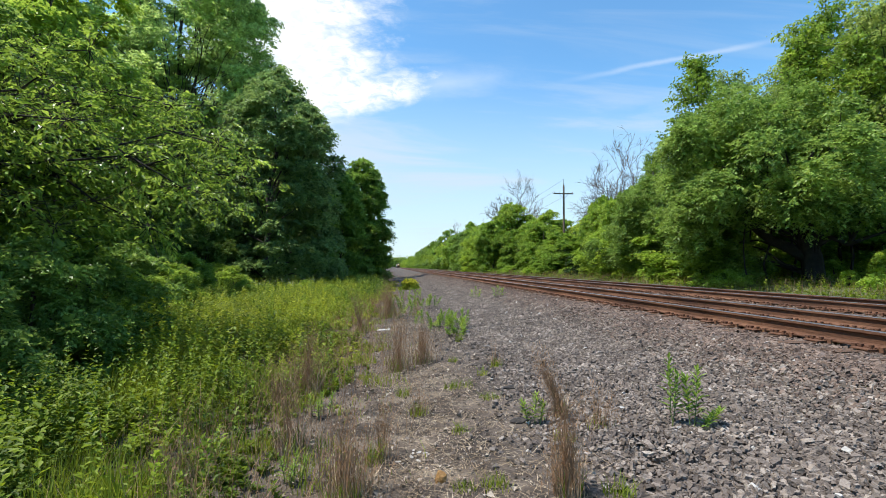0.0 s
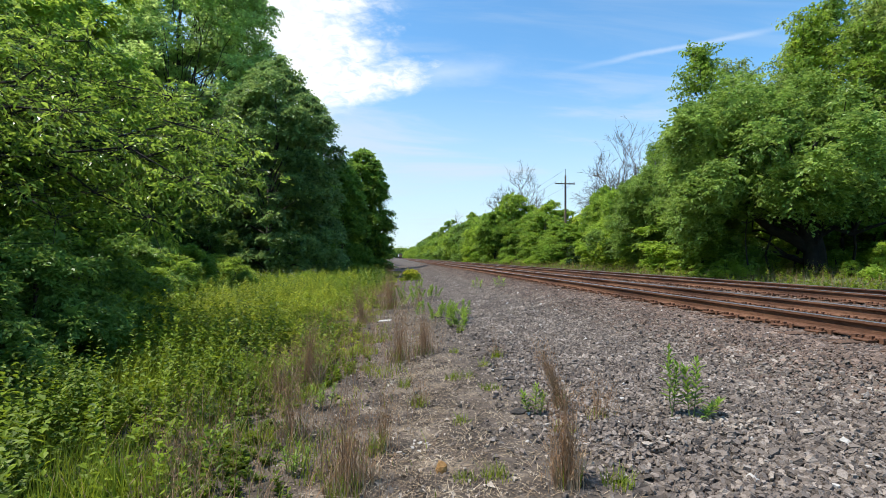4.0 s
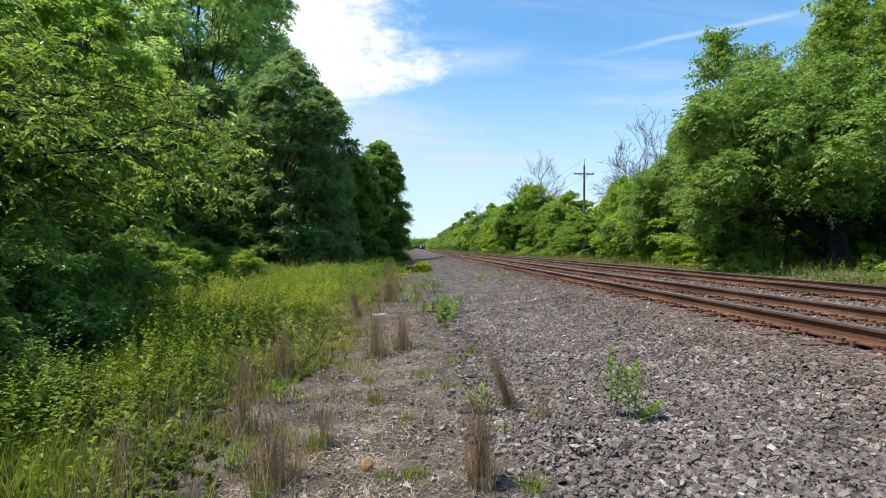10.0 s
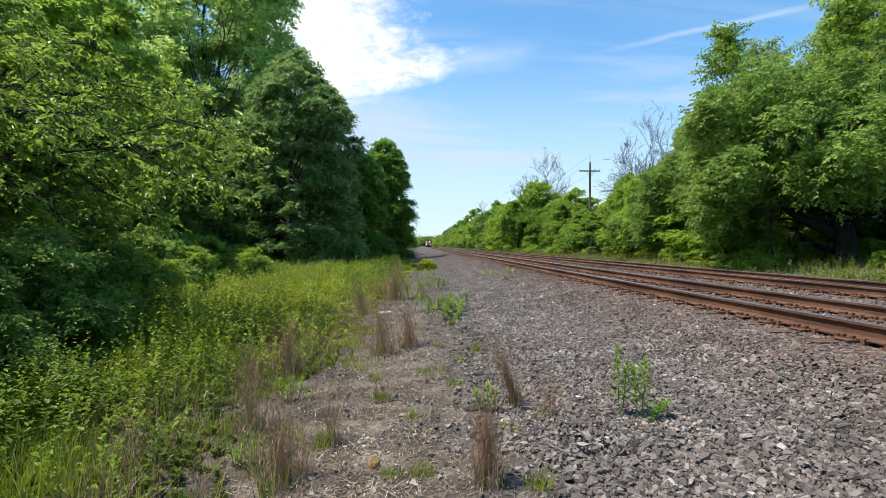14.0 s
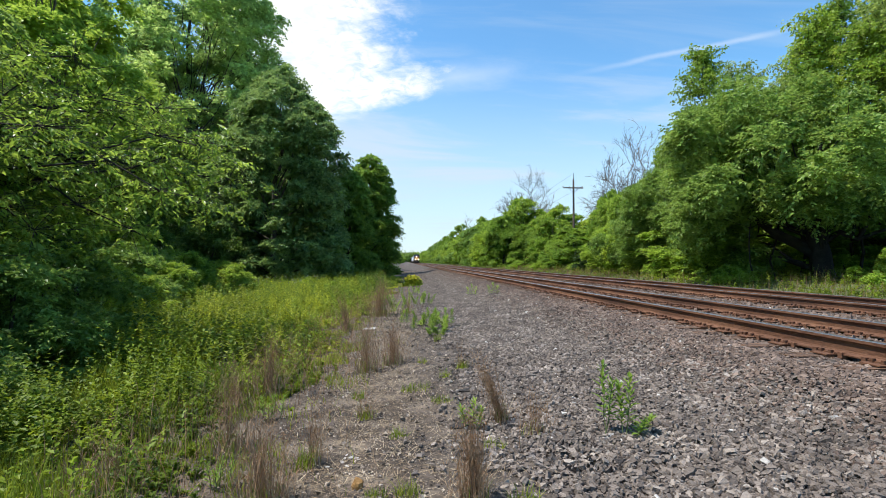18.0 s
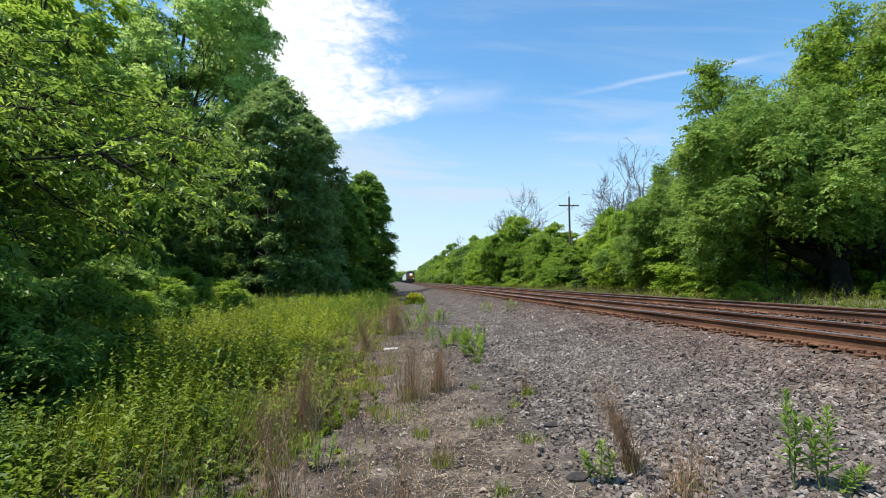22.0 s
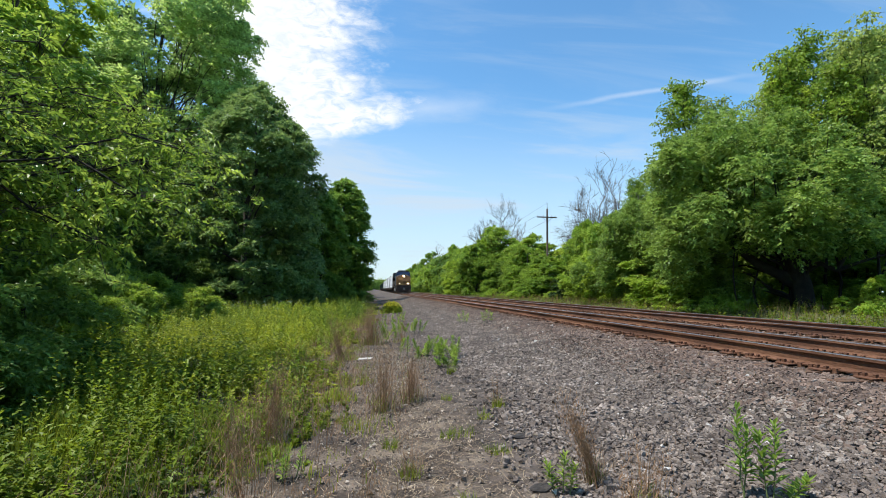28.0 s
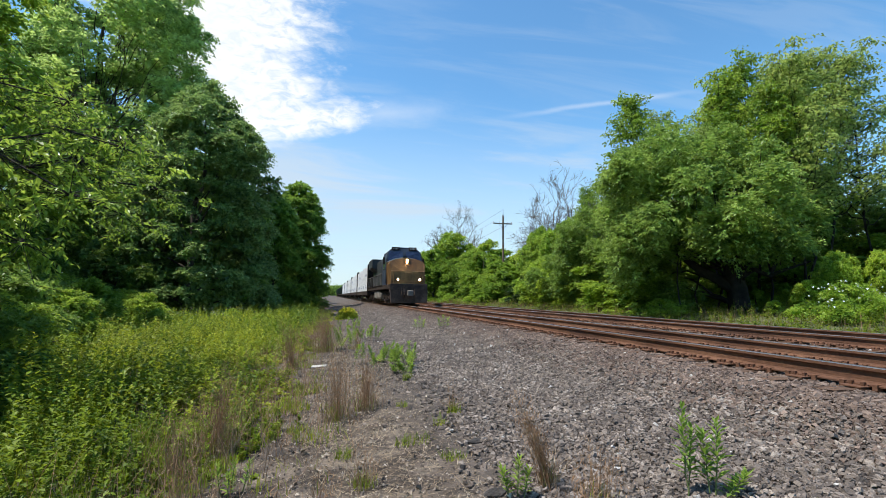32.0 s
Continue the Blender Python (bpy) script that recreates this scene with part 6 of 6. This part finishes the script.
M_GLASS = material("cab_glass", [(0.05, 0.075, 0.14), (0.08, 0.11, 0.20)], rough=0.06, metal=0.3, bump=0, spec=0.9)
M_LAMP = material("lamp_glass", [(1.0, 0.72, 0.36), (1.0, 0.80, 0.45)], rough=0.3, bump=0, glow=90.0)
M_WRAP = material("white_lumber_wrap", [(0.36, 0.36, 0.38), (0.80, 0.80, 0.80), (0.56, 0.56, 0.58), (0.84, 0.84, 0.83), (0.86, 0.86, 0.85)], scale=2.2, rough=0.5, bump=0.5, grain=3.5)
M_WRAP_INK = material("wrap_print", [(0.20, 0.23, 0.33), (0.34, 0.36, 0.42)], scale=2, rough=0.6, bump=0)
M_CAR_GREEN = material("dark_green_car_paint", [(0.03, 0.045, 0.03), (0.06, 0.08, 0.05)], scale=0.7, rough=0.7, bump=0.2)
FRONT_END, SPEED = 36.5, 15.0


def truck_mesh(axles, base):
    """A bogie's side frames, bolster and springs."""
    bm = bmesh.new()
    for s in (-1, 1):
        box(s * 1.12 - 0.09, -base / 2 - 0.55, 0.52, s * 1.12 + 0.09, base / 2 + 0.55, 0.86, 0.04, bm)
        for k in range(axles):
            y = -base / 2 + base * k / (axles - 1)
            box(s * 1.16 - 0.12, y - 0.2, 0.32, s * 1.16 + 0.12, y + 0.2, 0.72, 0.03, bm)
        for k in range(axles - 1):
            y = -base / 2 + base * (k + 0.5) / (axles - 1)
            box(s * 1.14 - 0.1, y - 0.22, 0.26, s * 1.14 + 0.1, y + 0.22, 0.55, 0.03, bm)
    box(-1.1, -0.3, 0.55, 1.1, 0.3, 0.95, 0.02, bm)
    return bm


def add_truck(car, y, axles, base, r):
    me = bpy.data.meshes.get(f"truck_{axles}")
    if me is None:
        bm = truck_mesh(axles, base)
        me = bpy.data.meshes.new(f"truck_{axles}")
        bm.to_mesh(me)
        bm.free()
        me.materials.append(M_BLACK)
    wm = bpy.data.meshes.get(f"wheelset_{axles}")
    if wm is None:
        bm = bmesh.new()
        for s in (-1, 1):
            rod((s * 0.70, 0, r), (s * 0.83, 0, r), r, r * 0.97, 24, bm)
            rod((s * 0.67, 0, r), (s * 0.70, 0, r), r + 0.025, r + 0.025, 24, bm)
        rod((-1.1, 0, r), (1.1, 0, r), 0.09, 0.09, 8, bm)
        wm = bpy.data.meshes.new(f"wheelset_{axles}")
        bm.to_mesh(wm)
        bm.free()
        wm.materials.append(M_GREY)
    t = part("truck", me, None, car, "grimy black truck frame")
    t.location.y = y
    for k in range(axles):
        w = part("wheelset", wm, None, t)
        w.location.y = -base / 2 + base * k / (axles - 1)


def build_locomotive():
    L = thing("locomotive", "dark blue freight locomotive with dull yellow nose, headlights lit", "locomotive")
    p = lambda n, bm, mat, label="", parent=None: part(n, bm, mat, parent or L, label)
    bm = prism([(-1.4, 0.14), (1.4, 0.14), (1.46, 1.1), (-1.46, 1.1)], 0.18, 0.5)
    for v in bm.verts:
        v.co.y -= 0.28 * (1 - abs(v.co.x) / 1.6) * (1 if v.co.z < 0.5 else 0.2)
    p("snow_plow", bm, M_PILOT, "dirt-browned black plow blade")
    p("pilot", box(-1.46, 0.35, 0.9, 1.46, 0.75, 1.6, 0.03), M_PILOT, "dirt-browned black pilot sheet")
    bm = box(-0.16, -0.45, 0.72, 0.16, 0.4, 1.02, 0.05)
    box(-0.22, -0.55, 0.66, 0.22, -0.3, 1.08, 0.06, bm)
    p("coupler", bm, M_GREY, "grey steel coupler")
    for x in (-0.62, -0.4, 0.42):
        h = [(x, 0.3, 1.25), (x * 0.95, 0.02, 0.75), (x * 0.85, 0.1, 0.55)]
        bm = rod(h[0], h[1], 0.03, 0.03, 6)
        rod(h[1], h[2], 0.03, 0.03, 6, bm)
        p("air_hose", bm, M_BLACK)
    p("underframe", box(-1.5, 0.6, 1.2, 1.5, 21.6, 1.55, 0.03), M_BLACK)
    for s in (-1, 1):
        for y in (0.8, 20.9):
            bm = bmesh.new()
            for k in range(4):
                box(s * 1.3 - 0.22, y, 0.35 + k * 0.27, s * 1.3 + 0.22, y + 0.5, 0.39 + k * 0.27, 0, bm)
            p("steps", bm, M_BLACK)
    p("fuel_tank", box(-1.38, 8.2, 0.35, 1.38, 14.2, 1.2, 0.18), M_GREY, "grimy grey fuel tank")
    for s in (-1, 1):
        p("air_tank", rod((s * 1.22, 7.2, 0.8), (s * 1.22, 8.1, 0.8), 0.16, 0.16, 10), M_GREY)
    # nose: full width, its top sloping up to an arch below the windscreens
    prof = [(-1.42, 1.55), (1.42, 1.55), (1.46, 3.2), (1.32, 3.45), (0.7, 3.64), (0, 3.72), (-0.7, 3.64), (-1.32, 3.45), (-1.46, 3.2)]
    bm = prism(prof, 0.95, 2.9)
    for v in bm.verts:
        if v.co.y < 2:
            k = max(0.0, (v.co.z - 1.6) / 2.2)
            v.co.x *= 1 - 0.05 * k
            v.co.y += 0.75 * k ** 2.2
    nose = p("nose", bm, M_YELLOW_PAINT, "dull yellow nose")
    # door and lower sheet carry the bounce light in their paint colour
    p("nose_door", box(-0.3, 0.87, 1.72, 0.36, 0.96, 2.5, 0.02, m=None), M_NOSE_LIFTED, "nose door in yellow paint lightened for bounce light", nose)
    p("nose_skirt", box(-1.36, 0.89, 1.56, 1.36, 1.05, 2.62, 0.03), M_NOSE_LIFTED, "lower nose sheet in yellow paint lightened for bounce light", nose)
    bm = bmesh.new()
    for a, b in (((-1.2, 1.0), (-1.12, 2.6)), ((-1.12, 2.6), (1.12, 2.6)), ((1.12, 2.6), (1.2, 1.0))):
        rod((a[0], 0.62 + (a[1] > 2) * 0.3, a[1] + 0.55 * (a[1] < 2)), (b[0], 0.62 + (b[1] > 2) * 0.3, b[1] + 0.55 * (b[1] < 2)), 0.025, 0.025, 6, bm)
    p("front_handrail", bm, M_YELLOW_PAINT, "dull yellow front handrail")
    # cab
    prof = [(-1.5, 1.55), (1.5, 1.55), (1.5, 3.7), (1.4, 4.28), (1.05, 4.58), (-1.05, 4.58), (-1.4, 4.28), (-1.5, 3.7)]
    bm = prism(prof, 2.75, 5.6)
    for v in bm.verts:
        if v.co.y < 3 and v.co.z > 3:
            v.co.y += (v.co.z - 3.4) * 0.30
    cab = p("cab", bm, M_BLUE, "dark blue cab")
    bm = prism([(-1.5, 3.42), (-0.8, 3.72), (0, 3.84), (0.8, 3.72), (1.5, 3.42), (1.5, 1.6), (-1.5, 1.6)], 2.66, 2.78)
    p("cab_front", bm, M_YELLOW_PAINT, "yellow cab front sheet", cab)
    for x0, x1 in ((-1.36, -0.14), (0.14, 1.36)):
        q = bmesh.new()
        vs = [q.verts.new(c) for c in ((x0, 2.71, 3.56 if x0 < -1 else 3.86), (x1, 2.71, 3.86 if x0 < -1 else 3.56), (x1 * 0.94 if x1 > 1 else x1, 2.93, 4.34), (x0 * 0.94 if x0 < -1 else x0, 2.93, 4.34))]
        f = q.faces.new(vs)
        bmesh.ops.solidify(q, geom=[f], thickness=0.03)
        p("windscreen", q, M_GLASS, "dark blue-tinted windscreen", cab)
    for s in (-1, 1):
        bm = prism([(s * 0.16, 3.845), (s * 0.8, 3.74), (s * 1.44, 3.47), (s * 1.44, 3.41), (s * 0.8, 3.67), (s * 0.16, 3.775)], 2.63, 2.665)
        p("sill_strip", bm, M_RAIL_TOP, "pale strip under the windscreen", cab)
    for s in (-1, 1):
        for y0, y1 in ((3.3, 4.1), (4.25, 5.05)):
            p("side_window", box(s * 1.5 - 0.012, y0, 2.85, s * 1.5 + 0.012, y1, 3.5, 0.01), M_GLASS, "", cab)
        p("number_board", box(s * 0.72 - 0.32, 3.0, 4.46, s * 0.72 + 0.32, 3.2, 4.72, 0.02), M_BLACK, "black number board with pale bars", cab)
        bm = bmesh.new()
        for k in range(4):
            box(s * 0.72 - 0.22 + k * 0.12, 2.985, 4.53, s * 0.72 - 0.15 + k * 0.12, 2.998, 4.65, 0, bm)
        p("number_bar", bm, M_STONE_PALE, "", cab)
        p("mirror", box(s * 1.66 - 0.08, 3.2, 3.25, s * 1.66 + 0.08, 3.24, 3.85, 0.01), M_BLACK, "", cab)
        p("side_door", box(s * 1.525 - 0.015, 2.9, 1.7, s * 1.525 + 0.015, 3.25, 3.0, 0.01), M_BLUE, "", cab)
    p("roof_hatch", box(-0.5, 3.5, 4.58, 0.5, 5.2, 4.75, 0.06), M_BLUE, "", cab)
    # lights: twin headlight on the nose, ditch lights above the pilot
    hl = p("headlight_housing", box(-0.2, 1.43, 3.22, 0.2, 2.3, 3.62, 0.05), M_YELLOW_PAINT, "", nose)
    for z in (3.34, 3.51):
        p("headlight", rod((0, 1.38, z), (0, 1.45, z), 0.07, 0.07, 16), M_LAMP, "glowing warm white headlight", nose)
    for x in (-0.86, 0.86):
        d = p("ditch_light_housing", box(x - 0.14, 0.42, 1.8, x + 0.14, 0.7, 2.06, 0.03), M_BLACK)
        part("ditch_light", rod((x, 0.37, 1.93), (x, 0.43, 1.93), 0.07, 0.07, 16), M_LAMP, d, "glowing warm white ditch light")
    # hood
    hood = p("hood", box(-0.95, 5.6, 1.55, 0.95, 20.6, 4.3, 0.12), M_HOOD, "grimy dark blue hood")
    for s in (-1, 1):
        for k in range(11):
            p("hood_door", box(s * 0.965 - 0.012, 6.2 + k * 0.85, 1.75, s * 0.965 + 0.012, 6.95 + k * 0.85, 3.5, 0.006), M_HOOD, "", hood)
        p("walkway", box(s * 1.28 - 0.27, 5.6, 1.55, s * 1.28 + 0.27, 21.4, 1.60, 0.0), M_BLACK)
        p("intake_screen", box(s * 1.0 - 0.05, 6.0, 3.6, s * 1.0 + 0.05, 8.6, 4.2, 0.02), M_BLACK, "", hood)
        bm = bmesh.new()
        for k in range(13):
            y = 5.9 + k * 1.2
            rod((s * 1.5, y, 1.58), (s * 1.5, y, 2.62), 0.02, 0.02, 6, bm)
        rod((s * 1.5, 5.7, 2.62), (s * 1.5, 20.4, 2.62), 0.022, 0.022, 6, bm)
        p("side_handrail", bm, M_GREY, "thin grey side handrail")
    bm = prism([(-0.95, 3.35), (0.95, 3.35), (1.5, 3.75), (1.5, 4.62), (-1.5, 4.62), (-1.5, 3.75)], 15.9, 20.4)
    p("radiator", bm, M_HOOD, "flared dark radiator section", hood)
    p("exhaust_stack", box(-0.35, 10.6, 4.28, 0.35, 11.6, 4.52, 0.05), M_BLACK, "", hood)
    bm = bmesh.new()
    for k in (-0.16, 0, 0.16):
        rod((k, 5.9, 4.52), (k, 5.35, 4.56), 0.03, 0.08, 10, bm)
    rod((0, 6.0, 4.3), (0, 6.0, 4.52), 0.04, 0.04, 6, bm)
    p("horn", bm, M_GREY)
    add_truck(L, 4.3, 3, 4.1, 0.53)
    add_truck(L, 17.9, 3, 4.1, 0.53)
    return L


def build_lumber_car():
    C = thing("lumber_car", "centrebeam flatcar stacked with white-wrapped lumber packs", "rail car", group="lumber cars")
    part("deck", box(-1.45, 0.4, 0.95, 1.45, 22.2, 1.2, 0.02), M_BLACK, C)
    part("side_sill", box(-1.5, 0.4, 0.7, 1.5, 22.2, 0.98, 0.03), M_BLACK, C)
    for y in (0.45, 21.85):
        part("bulkhead", box(-1.45, y, 1.2, 1.45, y + 0.25, 4.55, 0.03), M_BLACK, C, "black steel end bulkhead")
    part("centre_beam", box(-0.1, 0.7, 1.2, 0.1, 21.8, 4.55, 0.02), M_BLACK, C)
    part("drawbar", box(-0.15, -0.35, 0.7, 0.15, 22.75, 0.95, 0.02), M_BLACK, C)
    packs = []
    for v in range(2):
        bm = bmesh.new()
        box(0.14, 0, 0, 1.42, 4.08, 1.6, 0.04, bm)
        for w in bm.verts:
            w.co += Vector((noise.noise(w.co * 2 + Vector((v * 9, 0, 0))) * 0.03, 0, noise.noise(w.co * 1.7) * 0.02))
        me = bpy.data.meshes.new("lumber_pack")
        bm.to_mesh(me)
        bm.free()
        me.materials.append(M_WRAP)
        packs.append(me)
    ink = bpy.data.meshes.new("print_bar")
    bm = bmesh.new()
    box(1.421, 0.7, 0.38, 1.428, 3.1, 0.55, 0, bm)
    box(1.421, 1.1, 0.62, 1.428, 2.3, 0.75, 0, bm)
    bm.to_mesh(ink)
    bm.free()
    ink.materials.append(M_WRAP_INK)
    r = random.Random(8)
    for side in (0, 1):
        for row in range(2):
            for k in range(5):
                ob = part("lumber_pack", packs[r.randrange(2)], None, C)
                y = 0.9 + k * 4.16
                ob.location = (0, y, 1.22 + row * 1.62 + r.uniform(0, 0.02))
                ob.scale.z = 1.0 if row == 0 else r.uniform(0.82, 1.04)
                if side == 0:
                    ob.rotation_euler.z = math.pi
                    ob.location.y += 4.08
                if side == 0 and r.random() < 0.7:
                    part("print_bar", ink, None, ob)
    for y in (3.0, 19.6):
        add_truck(C, y, 2, 1.78, 0.46)
    return C


def build_hopper():
    C = thing("hopper_car", "grimy dark covered hopper rail car", "rail car", group="hopper cars")
    bm = prism([(-1.5, 1.6), (1.5, 1.6), (1.55, 3.9), (1.1, 4.4), (-1.1, 4.4), (-1.55, 3.9)], 0.9, 16.6)
    body = part("body", bm, M_CAR_GREEN, C)
    for k in range(12):
        for s in (-1, 1):
            part("rib", box(s * 1.56 - 0.05, 1.4 + k * 1.3, 1.6, s * 1.56 + 0.05, 1.52 + k * 1.3, 3.9, 0), M_CAR_GREEN, body)
    for k in range(3):
        y = 3 + k * 5.0
        part("chute", prism([(-1.2, 1.6), (1.2, 1.6), (0.4, 0.55), (-0.4, 0.55)], y - 0.8, y + 1.6), M_CAR_GREEN, C)
    part("frame", box(-1.4, 0.2, 0.85, 1.4, 17.3, 1.1, 0.02), M_BLACK, C)
    for y in (2.2, 15.3):
        add_truck(C, y, 2, 1.78, 0.46)
    return C


def build_train():
    cars = [(build_locomotive(), 0.0)]
    first, back = build_lumber_car(), 22.6
    cars.append((first, back))
    for k in range(4):
        back += 23.1
        cars.append((copy_thing(first, pose(0, 0, 0)), back))
    back += 23.1
    hop = build_hopper()
    cars.append((hop, back))
    for k in range(7):
        back += 17.8
        cars.append((copy_thing(hop, pose(0, 0, 0)), back))
    return cars


TRAIN = build_train()
build_ballast()


def motions():
    x = RAIL_A + GAUGE / 2
    for ob, back in TRAIN:
        ways = [(t, FRONT_END + back + SPEED * (32 - t)) for t in range(0, 33, 4)]
        walk(ob, [(t, pose(x + SKEW * (y - 8), y, 0, 0, 0, -math.degrees(SKEW))) for t, y in ways])


motions()
